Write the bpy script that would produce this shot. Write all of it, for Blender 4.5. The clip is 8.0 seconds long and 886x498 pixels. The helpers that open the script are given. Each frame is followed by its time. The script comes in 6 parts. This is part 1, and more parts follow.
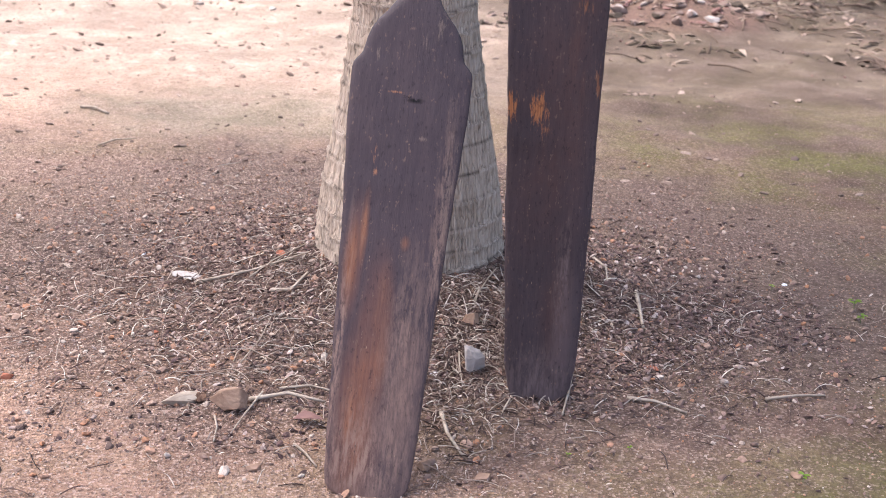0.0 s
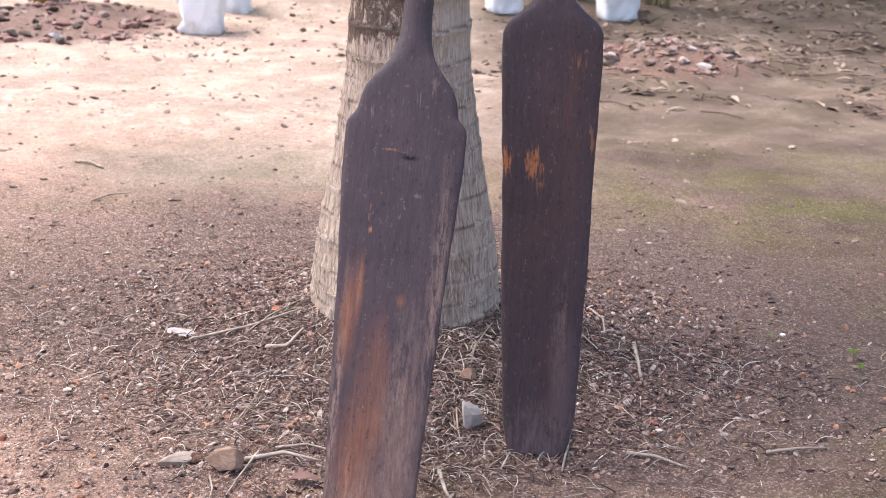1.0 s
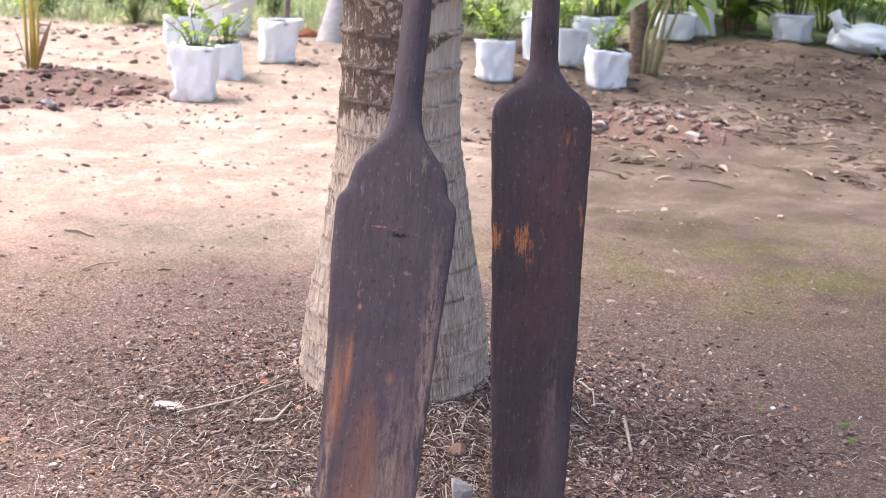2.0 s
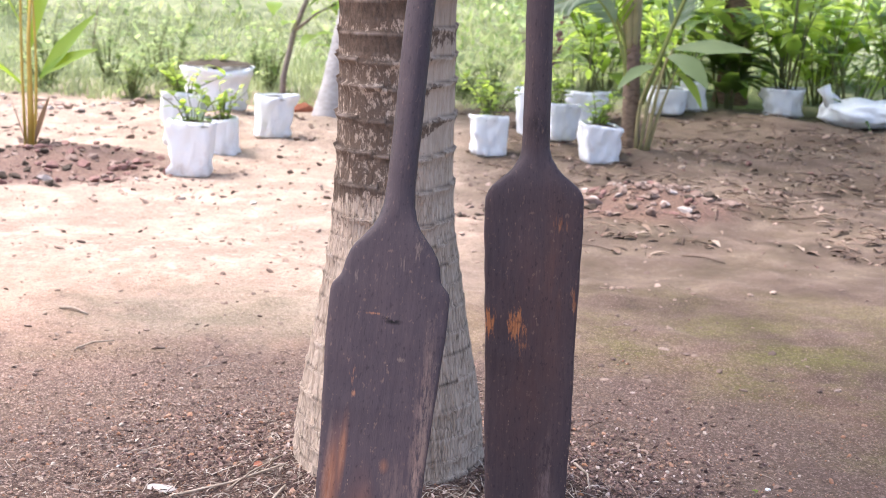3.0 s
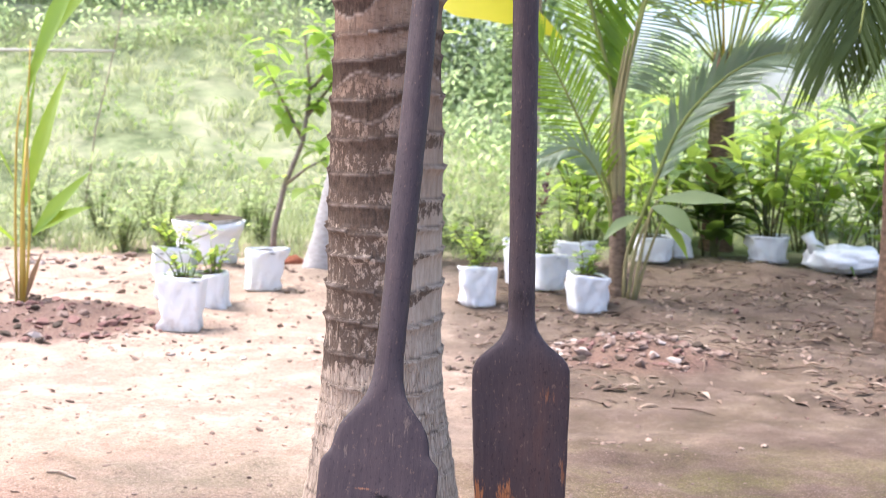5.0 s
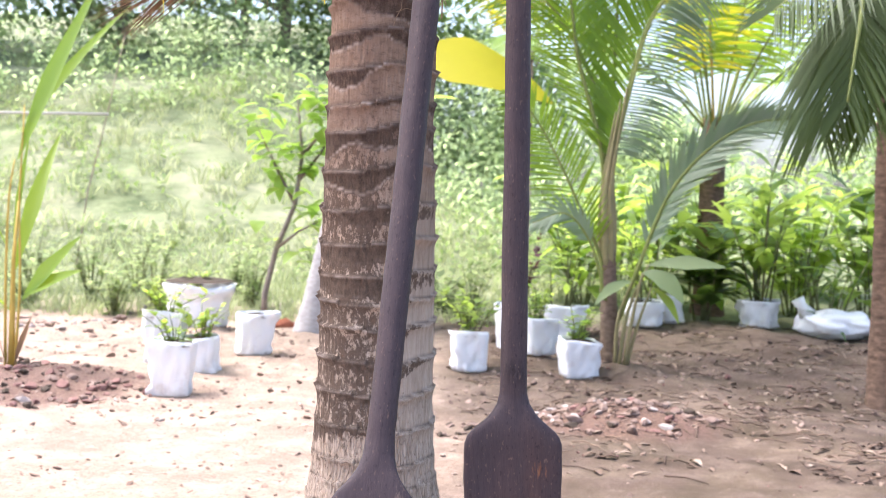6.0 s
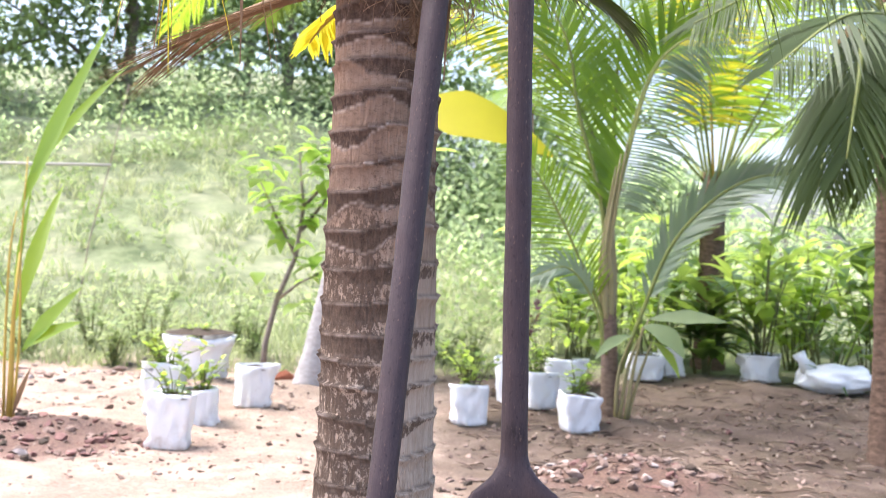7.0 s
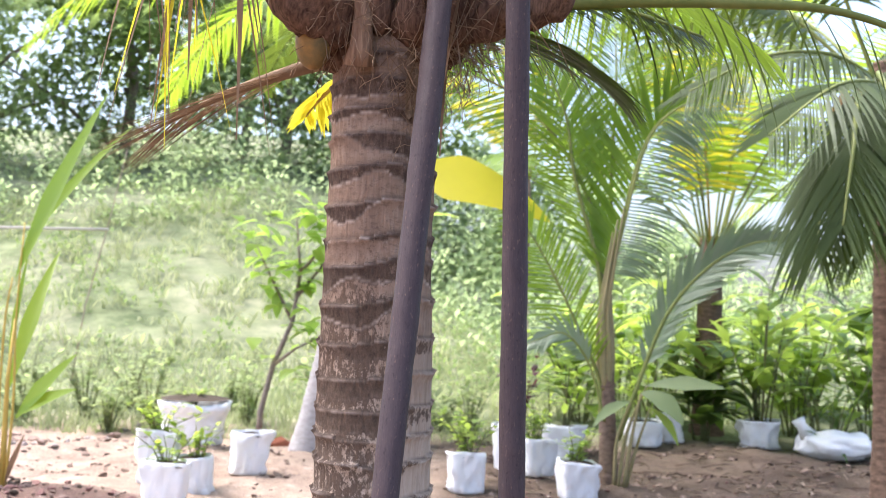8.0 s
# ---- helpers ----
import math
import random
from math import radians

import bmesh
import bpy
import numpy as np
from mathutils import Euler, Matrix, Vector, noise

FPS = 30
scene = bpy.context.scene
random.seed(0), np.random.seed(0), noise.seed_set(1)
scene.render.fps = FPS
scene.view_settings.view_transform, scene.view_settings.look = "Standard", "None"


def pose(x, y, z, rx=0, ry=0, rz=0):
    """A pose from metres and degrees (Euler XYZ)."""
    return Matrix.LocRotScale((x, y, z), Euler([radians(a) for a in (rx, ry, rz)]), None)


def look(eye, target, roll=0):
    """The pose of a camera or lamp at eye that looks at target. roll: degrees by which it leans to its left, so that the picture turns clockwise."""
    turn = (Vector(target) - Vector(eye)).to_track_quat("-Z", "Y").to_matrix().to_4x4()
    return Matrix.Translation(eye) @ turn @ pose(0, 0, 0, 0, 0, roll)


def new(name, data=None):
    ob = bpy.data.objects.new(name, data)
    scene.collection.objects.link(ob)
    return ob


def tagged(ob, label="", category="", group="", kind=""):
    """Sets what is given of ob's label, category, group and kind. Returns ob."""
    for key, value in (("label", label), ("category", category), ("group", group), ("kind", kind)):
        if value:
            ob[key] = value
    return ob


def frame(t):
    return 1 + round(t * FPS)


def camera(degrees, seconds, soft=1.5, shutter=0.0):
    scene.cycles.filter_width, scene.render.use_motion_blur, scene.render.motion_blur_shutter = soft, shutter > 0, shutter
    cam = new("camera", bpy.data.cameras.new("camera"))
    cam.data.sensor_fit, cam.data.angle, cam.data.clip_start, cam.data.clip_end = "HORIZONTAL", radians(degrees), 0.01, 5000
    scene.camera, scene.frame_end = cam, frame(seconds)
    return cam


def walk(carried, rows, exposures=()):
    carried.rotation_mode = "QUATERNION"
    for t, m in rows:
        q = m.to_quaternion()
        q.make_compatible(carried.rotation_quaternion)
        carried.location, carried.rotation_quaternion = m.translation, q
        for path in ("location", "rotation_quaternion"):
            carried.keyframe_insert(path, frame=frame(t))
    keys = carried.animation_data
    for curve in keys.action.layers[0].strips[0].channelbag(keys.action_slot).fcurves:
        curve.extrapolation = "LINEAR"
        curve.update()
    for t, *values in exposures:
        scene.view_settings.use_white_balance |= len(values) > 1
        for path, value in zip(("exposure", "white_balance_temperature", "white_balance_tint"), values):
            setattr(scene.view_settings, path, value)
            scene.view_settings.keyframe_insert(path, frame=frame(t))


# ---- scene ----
cam = camera(40.3, 8.0, soft=0.8)
cam.data.dof.use_dof, cam.data.dof.focus_distance, cam.data.dof.aperture_fstop = True, 2.4, 7.5
PATH = [
    (0, (0.042, 0.161, 1.114), (0.022, 2.045, 0.443), 2.4),
    (0.5, (0.04, 0.17, 1.12), (0.02, 2.067, 0.487), 2.1),
    (1, (0.041, 0.179, 1.13), (0.025, 2.087, 0.53), 1.8),
    (1.5, (0.041, 0.185, 1.141), (0.032, 2.107, 0.587), 1.9),
    (3, (0.043, 0.174, 1.188), (0.044, 2.136, 0.801), 2.0),
    (3.5, (0.042, 0.164, 1.202), (0.036, 2.136, 0.87), 1.6),
    (4, (0.043, 0.157, 1.216), (0.04, 2.138, 0.943), 1.4),
    (4.5, (0.045, 0.146, 1.231), (0.046, 2.135, 1.017), 1.5),
    (5, (0.047, 0.142, 1.247), (0.057, 2.136, 1.097), 1.4),
    (6.5, (0.043, 0.14, 1.278), (0.068, 2.14, 1.273), 1.7),
    (7, (0.042, 0.136, 1.289), (0.061, 2.136, 1.325), 1.9),
    (7.5, (0.041, 0.147, 1.301), (0.066, 2.145, 1.379), 2.0),
    (8, (0.044, 0.148, 1.319), (0.064, 2.143, 1.458), 1.9),
]
EXPOSURE = 1.85
walk(cam, [(t, look(eye, target, roll)) for t, eye, target, roll in PATH], [(0, EXPOSURE - 0.04, 5900, 14), (3, EXPOSURE + 0.1, 5900, 14), (4.5, EXPOSURE + 0.2, 5900, 14), (6.5, EXPOSURE + 0.3, 5900, 14), (8, EXPOSURE + 0.12, 5900, 14)])

# ---- sky and sun ----
SUN_AZ, SUN_EL = radians(-75), radians(66)  # from +y towards -x, above the horizon
world = bpy.data.worlds.new("sky")
scene.world = world
world.use_nodes = True
wn = world.node_tree.nodes
wn.clear()
sky = wn.new("ShaderNodeTexSky")
sky.sky_type, sky.sun_disc = "NISHITA", False
sky.sun_elevation, sky.sun_rotation = SUN_EL, SUN_AZ
sky.dust_density, sky.air_density = 6.0, 1.0
back = wn.new("ShaderNodeBackground")
back.inputs["Strength"].default_value = 0.15
out = wn.new("ShaderNodeOutputWorld")
world.node_tree.links.new(sky.outputs[0], back.inputs[0])
world.node_tree.links.new(back.outputs[0], out.inputs[0])
sun = new("sun", bpy.data.lights.new("sun", "SUN"))
sun.data.energy, sun.data.angle, sun.data.color = 1.3, radians(16), (1.0, 0.95, 0.88)
sun_dir = Vector((math.sin(SUN_AZ) * math.cos(SUN_EL), math.cos(SUN_AZ) * math.cos(SUN_EL), math.sin(SUN_EL)))
sun.matrix_world = look(sun_dir * 50, (0, 0, 0))


# ---- materials ----
class Nodes:
    """Short hands for a node material."""

    def __init__(self, name, rough=0.8, spec=0.3):
        self.mat = bpy.data.materials.new(name)
        self.mat.use_nodes = True
        self.t = self.mat.node_tree
        self.t.nodes.clear()
        self.out = self.t.nodes.new("ShaderNodeOutputMaterial")
        self.bsdf = self.t.nodes.new("ShaderNodeBsdfPrincipled")
        self.bsdf.inputs["Roughness"].default_value = rough
        self.bsdf.inputs["Specular IOR Level"].default_value = spec
        self.link(self.bsdf.outputs[0], self.out.inputs[0])
        self.geo = self.t.nodes.new("ShaderNodeNewGeometry")
        self.pos = self.geo.outputs["Position"]
        self.tex = self.t.nodes.new("ShaderNodeTexCoord")
        self.obj = self.tex.outputs["Object"]
        self.island = self.geo.outputs["Random Per Island"]
        self.rand = self.t.nodes.new("ShaderNodeObjectInfo").outputs["Random"]

    def link(self, a, b):
        self.t.links.new(a, b)

    def put(self, a, socket):
        if isinstance(a, (int, float)):
            socket.default_value = a
        elif isinstance(a, tuple):
            socket.default_value = (*a, 1.0) if len(a) == 3 and socket.type == "RGBA" else a
        else:
            self.link(a, socket)

    def scaled(self, vec, s):
        m = self.t.nodes.new("ShaderNodeMapping")
        m.inputs["Scale"].default_value = s
        self.link(vec, m.inputs[0])
        return m.outputs[0]

    def noise(self, scale, detail=4.0, rough=0.55, vec=None, distort=0.0):
        n = self.t.nodes.new("ShaderNodeTexNoise")
        n.inputs["Scale"].default_value, n.inputs["Detail"].default_value = scale, detail
        n.inputs["Roughness"].default_value, n.inputs["Distortion"].default_value = rough, distort
        self.link(vec or self.pos, n.inputs["Vector"])
        return n.outputs["Fac"]

    def cells(self, scale, vec=None, feature="F1", value="Distance"):
        n = self.t.nodes.new("ShaderNodeTexVoronoi")
        n.feature = feature
        n.inputs["Scale"].default_value = scale
        self.link(vec or self.pos, n.inputs["Vector"])
        return n.outputs[value]

    def ramp(self, fac, stops):
        r = self.t.nodes.new("ShaderNodeValToRGB")
        els = r.color_ramp.elements
        while len(els) < len(stops):
            els.new(0.5)
        for e, (p, c) in zip(els, stops):
            e.position = p
            e.color = (c, c, c, 1) if isinstance(c, (int, float)) else (*c, 1)
        self.link(fac, r.inputs[0])
        return r.outputs[0]

    def mix(self, fac, a, b, blend="MIX"):
        m = self.t.nodes.new("ShaderNodeMix")
        m.data_type, m.blend_type = "RGBA", blend
        self.put(fac, m.inputs[0])
        self.put(a, m.inputs[6])
        self.put(b, m.inputs[7])
        return m.outputs[2]

    def math(self, op, a, b=0.0, clamp=False):
        m = self.t.nodes.new("ShaderNodeMath")
        m.operation, m.use_clamp = op, clamp
        self.put(a, m.inputs[0])
        self.put(b, m.inputs[1])
        return m.outputs[0]

    def xyz(self, vec=None):
        s = self.t.nodes.new("ShaderNodeSeparateXYZ")
        self.link(vec or self.pos, s.inputs[0])
        return s.outputs

    def blob(self, centre, size, soft=0.6):
        """1 inside an ellipsoid round a place, falling to 0 outside."""
        m = self.t.nodes.new("ShaderNodeMapping")
        m.vector_type = "POINT"
        m.inputs["Location"].default_value = [-c / s for c, s in zip(centre, size)]
        m.inputs["Scale"].default_value = [1 / s for s in size]
        self.link(self.tex.outputs["Object"], m.inputs[0])
        v = self.t.nodes.new("ShaderNodeVectorMath")
        v.operation = "LENGTH"
        self.link(m.outputs[0], v.inputs[0])
        r = self.t.nodes.new("ShaderNodeMapRange")
        r.inputs[1].default_value, r.inputs[2].default_value = 1.0, 1.0 - soft
        r.inputs[3].default_value, r.inputs[4].default_value = 0.0, 1.0
        self.link(v.outputs["Value"], r.inputs[0])
        return r.outputs[0]

    def bump(self, height, strength=0.4, dist=0.01):
        b = self.t.nodes.new("ShaderNodeBump")
        b.inputs["Strength"].default_value, b.inputs["Distance"].default_value = strength, dist
        self.link(height, b.inputs["Height"])
        self.link(b.outputs[0], self.bsdf.inputs["Normal"])

    def colour(self, c):
        self.put(c, self.bsdf.inputs["Base Color"])
        return self.mat

    def leafy(self, c, through_colour, amount=0.45):
        """Light shines through thin leaves."""
        self.put(c, self.bsdf.inputs["Base Color"])
        tr = self.t.nodes.new("ShaderNodeBsdfTranslucent")
        self.put(through_colour, tr.inputs[0])
        m = self.t.nodes.new("ShaderNodeMixShader")
        m.inputs[0].default_value = amount
        self.link(self.bsdf.outputs[0], m.inputs[1])
        self.link(tr.outputs[0], m.inputs[2])
        self.link(m.outputs[0], self.out.inputs[0])
        return self.mat


def soil_material():
    n = Nodes("soil", 0.95, 0.15)
    x, y, _ = n.xyz()
    big, mid, fine, grit = n.noise(0.7, 4), n.noise(5, 5), n.noise(45, 6, 0.7), n.noise(240, 3, 0.7)
    c = n.ramp(mid, [(0.3, (0.24, 0.14, 0.095)), (0.55, (0.34, 0.21, 0.145)), (0.75, (0.42, 0.28, 0.195))])
    # humus and rotted litter round the palm's foot
    d = n.math("ADD", n.math("POWER", n.math("MULTIPLY", n.math("SUBTRACT", x, 0.12), 0.6), 2), n.math("POWER", n.math("MULTIPLY", n.math("SUBTRACT", y, 3.25), 0.75), 2))
    humus = n.ramp(n.math("ADD", d, n.math("MULTIPLY", n.math("SUBTRACT", n.noise(3.2, 5), 0.5), 1.4)), [(0.42, 1.0), (1.25, 0.0)])
    c = n.mix(n.math("MULTIPLY", humus, 0.78), c, n.ramp(fine, [(0.3, (0.034, 0.022, 0.019)), (0.7, (0.13, 0.084, 0.066))]))
    # trodden bare sand further off; its near edge also paints where canopy shade ends
    path = n.ramp(n.math("MULTIPLY", n.math("ADD", y, n.math("MULTIPLY", n.noise(0.9, 4), 1.6)), 0.1), [(0.49, 0.0), (0.66, 1.0)])
    c = n.mix(path, c, n.ramp(mid, [(0.3, (0.35, 0.252, 0.188)), (0.7, (0.49, 0.37, 0.283))]))
    blotch = n.ramp(n.noise(1.9, 6, 0.65), [(0.42, 0.0), (0.6, 1.0)])
    c = n.mix(n.math("MULTIPLY", n.math("MULTIPLY", path, blotch), 0.6), c, (0.20, 0.14, 0.105))
    trodden = n.ramp(n.noise(0.85, 7, 0.7, None, 0.8), [(0.46, 0.0), (0.62, 1.0)])
    c = n.mix(n.math("MULTIPLY", n.math("MULTIPLY", path, trodden), 0.55), c, n.ramp(mid, [(0.3, (0.20, 0.155, 0.115)), (0.7, (0.33, 0.26, 0.20))]))
    scuffs = n.ramp(n.noise(9.0, 5, 0.7), [(0.55, 0.0), (0.68, 0.6)])
    c = n.mix(n.math("MULTIPLY", path, scuffs), c, (0.58, 0.46, 0.37))
    # grey-green patch on the trodden ground
    grey_green = n.math("ADD", n.math("POWER", n.math("MULTIPLY", n.math("ADD", x, 0.85), 1.1), 2), n.math("POWER", n.math("MULTIPLY", n.math("SUBTRACT", y, 4.75), 1.6), 2))
    grey_green = n.ramp(n.math("ADD", grey_green, n.math("MULTIPLY", n.math("SUBTRACT", n.noise(4.5, 6, 0.7), 0.5), 2.2)), [(0.1, 0.55), (0.75, 0.0)])
    c = n.mix(grey_green, c, n.ramp(mid, [(0.3, (0.135, 0.13, 0.085)), (0.7, (0.25, 0.225, 0.165))]))
    # damp brown earth under the palms, darkened further to paint in their canopy shade
    damp_shade = n.math("MULTIPLY", n.ramp(n.math("MULTIPLY", n.math("ADD", n.math("ADD", x, 2.0), n.math("MULTIPLY", n.noise(0.8, 5), 1.5)), 0.2), [(0.47, 0.0), (0.70, 1.0)]), n.ramp(n.noise(1.7, 5), [(0.3, 0.65), (0.6, 1.0)]))
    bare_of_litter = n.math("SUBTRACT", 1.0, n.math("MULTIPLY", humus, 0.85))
    c = n.mix(n.math("MULTIPLY", n.math("MULTIPLY", damp_shade, 0.9), bare_of_litter), c, n.ramp(mid, [(0.3, (0.033, 0.022, 0.0155)), (0.7, (0.072, 0.049, 0.034))]))
    # a wider belt of crumbled leaf and bark before the bare ground begins
    # the palm crown's soft shade is put into this brown as well
    edge_y = n.math("ADD", y, n.math("MULTIPLY", n.math("MAXIMUM", n.math("SUBTRACT", x, 0.55), 0.0), 1.1))
    shaded_leaf_belt = n.math("ADD", n.math("ABSOLUTE", n.math("SUBTRACT", edge_y, 3.6)), n.math("MULTIPLY", n.math("SUBTRACT", n.noise(3.0, 7, 0.72), 0.5), 1.0))
    shaded_leaf_belt = n.ramp(shaded_leaf_belt, [(0.55, 1.0), (0.92, 0.0)])
    c = n.mix(n.math("MULTIPLY", shaded_leaf_belt, 0.7), c, n.ramp(fine, [(0.3, (0.062, 0.04, 0.033)), (0.7, (0.17, 0.112, 0.088))]))
    for px, py, pr in ((-2.75, 8.6, 0.95), (1.3, 7.75, 0.75)):
        q = n.math("ADD", n.math("POWER", n.math("SUBTRACT", x, px), 2), n.math("POWER", n.math("SUBTRACT", y, py), 2))
        dug = n.ramp(n.math("ADD", n.math("DIVIDE", q, pr * pr), n.math("SUBTRACT", n.noise(3.5, 5), 0.5)), [(0.5, 0.92), (1.1, 0.0)])
        c = n.mix(dug, c, n.ramp(fine, [(0.3, (0.085, 0.05, 0.042)), (0.7, (0.20, 0.12, 0.09))]))
    # moss films on the damp shaded side
    side = n.ramp(n.math("MULTIPLY", n.math("ADD", x, 1.5), 0.25), [(0.25, 0.25), (0.65, 1.0)])
    near = n.ramp(n.math("MULTIPLY", y, 0.1), [(0.42, 1.0), (0.56, 0.12)])
    moss = n.math("MULTIPLY", n.math("MULTIPLY", n.ramp(n.noise(2.1, 6, 0.62), [(0.42, 0.0), (0.58, 1.0)]), side), near)
    # the brightest moss grows in a belt where the litter ends
    belt = n.math("ABSOLUTE", n.math("SUBTRACT", n.math("ADD", n.math("MULTIPLY", y, 0.55), n.math("MULTIPLY", x, 0.9)), 3.02))
    belt = n.math("MULTIPLY", n.ramp(n.math("ADD", belt, n.math("MULTIPLY", n.math("SUBTRACT", n.noise(4.0, 6, 0.7), 0.5), 0.9)), [(0.05, 1.0), (0.3, 0.0)]), n.ramp(n.math("MULTIPLY", x, 0.5), [(0.2, 0.0), (0.36, 1.0)]))
    moss = n.math("MAXIMUM", n.math("MULTIPLY", moss, 0.8), n.math("MULTIPLY", belt, 0.6))
    c = n.mix(n.math("MULTIPLY", n.math("MULTIPLY", moss, 0.88), bare_of_litter), c, n.ramp(fine, [(0.3, (0.075, 0.075, 0.016)), (0.7, (0.16, 0.155, 0.032))]))
    # grit
    c = n.mix(n.ramp(fine, [(0.35, 0.5), (0.52, 0.0)]), c, (0.075, 0.048, 0.037))
    open_side = n.math("SUBTRACT", 1.0, n.math("MULTIPLY", damp_shade, 0.75))
    c = n.mix(n.math("MULTIPLY", n.ramp(grit, [(0.57, 0.0), (0.68, 0.55)]), open_side), c, (0.46, 0.35, 0.28))
    grain = n.cells(210, None, "F1", "Color")
    tone = n.xyz(grain)[0]
    loose = n.math("MULTIPLY", n.math("SUBTRACT", 1.0, n.math("MULTIPLY", path, 0.75)), n.math("SUBTRACT", 1.0, n.math("MULTIPLY", damp_shade, 0.6)))
    c = n.mix(n.math("MULTIPLY", n.ramp(tone, [(0.0, 0.6), (0.32, 0.0)]), loose), c, (0.07, 0.042, 0.035))
    c = n.mix(n.math("MULTIPLY", n.ramp(tone, [(0.7, 0.0), (1.0, 0.8)]), loose), c, (0.46, 0.33, 0.265))
    # grass land beyond
    grass = n.ramp(n.math("MULTIPLY", n.math("ADD", y, n.math("MULTIPLY", n.noise(0.6, 4), 2.0)), 0.02), [(0.265, 0.0), (0.30, 1.0)])
    land = n.ramp(n.noise(1.8, 7, 0.7), [(0.35, (0.075, 0.10, 0.042)), (0.65, (0.24, 0.265, 0.14))])
    dry = n.ramp(n.noise(3.0, 6), [(0.35, (0.17, 0.185, 0.10)), (0.65, (0.34, 0.335, 0.215))])
    c = n.mix(grass, c, n.mix(n.ramp(n.noise(0.5, 5), [(0.42, 0.0), (0.58, 0.8)]), land, dry))
    n.bump(n.math("ADD", n.math("ADD", n.math("MULTIPLY", fine, 0.7), n.math("MULTIPLY", grit, 0.35)), n.math("MULTIPLY", n.cells(210), 0.5)), 0.85, 0.012)
    return n.colour(c)


def oar_material(kind):
    """Dark oiled wood, worn to brown where hands and water rubbed it."""
    n = Nodes("oar_wood_" + kind, 0.6, 0.16)
    grain = n.noise(9, 6, 0.65, n.scaled(n.obj, (14, 14, 0.9)))
    hair = n.noise(30, 4, 0.7, n.scaled(n.obj, (22, 22, 1.0)))
    cloud = n.noise(7, 6, 0.6, n.scaled(n.obj, (1.6, 1.6, 0.7)))
    c = n.ramp(n.math("ADD", n.math("MULTIPLY", grain, 0.4), n.math("MULTIPLY", cloud, 0.6)), [(0.3, (0.048, 0.034, 0.0365)), (0.5, (0.062, 0.044, 0.0465)), (0.72, (0.084, 0.058, 0.059))])
    c = n.mix(n.ramp(hair, [(0.33, 0.35), (0.45, 0.0)]), c, (0.026, 0.019, 0.021))
    c = n.mix(n.ramp(hair, [(0.60, 0.0), (0.78, 0.3)]), c, (0.13, 0.092, 0.085))
    streak = n.ramp(n.noise(3.2, 6, 0.68, n.scaled(n.obj, (7, 7, 0.8)), 0.4), [(0.42, 0.0), (0.6, 1.0)])
    worn = n.ramp(n.math("ADD", n.math("MULTIPLY", grain, 0.6), n.math("MULTIPLY", hair, 0.4)), [(0.3, (0.085, 0.037, 0.024)), (0.5, (0.23, 0.092, 0.045)), (0.70, (0.43, 0.21, 0.105))])

    def wear(places, what, amount, c, gate):
        total = None
        for centre, size in places:
            b = n.blob(centre, size, 0.8)
            total = b if total is None else n.math("MAXIMUM", total, b)
        return n.mix(n.math("MULTIPLY", n.math("MULTIPLY", total, gate), amount, True), c, what)

    def torn(places, what, c, strokes):
        total = None
        for centre, size in places:
            b = n.blob(centre, size, 1.0)
            total = b if total is None else n.math("MAXIMUM", total, b)
        edge = n.math("ADD", n.math("MULTIPLY", total, 0.36), strokes)
        return n.mix(n.ramp(edge, [(0.70, 0.0), (0.80, 0.9)]), c, what)

    strokes = n.noise(22, 5, 0.8, n.scaled(n.obj, (6, 6, 0.9)))
    rag = n.ramp(n.math("ADD", n.math("MULTIPLY", n.noise(22, 5, 0.8, n.scaled(n.obj, (5, 5, 1.0))), 0.8), n.math("MULTIPLY", hair, 0.2)), [(0.42, 0.0), (0.52, 1.0)])
    all_over = n.ramp(streak, [(0.0, 0.5), (1.0, 1.0)])
    scuff = n.ramp(n.math("ADD", n.math("MULTIPLY", strokes, 0.6), n.math("MULTIPLY", n.noise(60, 4, 0.75, n.scaled(n.obj, (1.6, 1.6, 0.4))), 0.4)), [(0.44, 0.0), (0.58, 1.0)])
    if kind == "long_neck":
        # reddish brown where the black has worn thin, then dusty scuffs over it
        c = wear([((-0.03, 0, 0.10), (0.055, 0.2, 0.26)), ((-0.015, 0, 0.26), (0.04, 0.2, 0.2)), ((-0.066, 0, 0.41), (0.022, 0.2, 0.13))], (0.15, 0.067, 0.046), 0.85, c, n.ramp(cloud, [(0.25, 0.35), (0.55, 1.0)]))
        c = wear([((-0.035, 0, 0.12), (0.038, 0.2, 0.22)), ((-0.005, 0, 0.27), (0.022, 0.2, 0.15)), ((-0.07, 0, 0.40), (0.014, 0.2, 0.09)), ((-0.052, 0, 0.47), (0.009, 0.2, 0.08)), ((0.022, 0, 0.445), (0.010, 0.2, 0.016))], worn, 0.9, c, n.math("MULTIPLY", all_over, n.ramp(cloud, [(0.35, 0.3), (0.6, 1.0)])))
        c = wear([((0.04, 0, 0.18), (0.05, 0.2, 0.3)), ((-0.02, 0, 0.05), (0.1, 0.2, 0.14)), ((-0.075, 0, 0.25), (0.012, 0.2, 0.3)), ((0.08, 0, 0.45), (0.02, 0.2, 0.3))], (0.28, 0.178, 0.13), 0.85, c, scuff)
        c = wear([((0.045, 0, 0.14), (0.05, 0.2, 0.24)), ((0.0, 0, 0.0), (0.12, 0.2, 0.05))], (0.16, 0.10, 0.08), 0.75, c, n.ramp(cloud, [(0.35, 0.3), (0.6, 1.0)]))
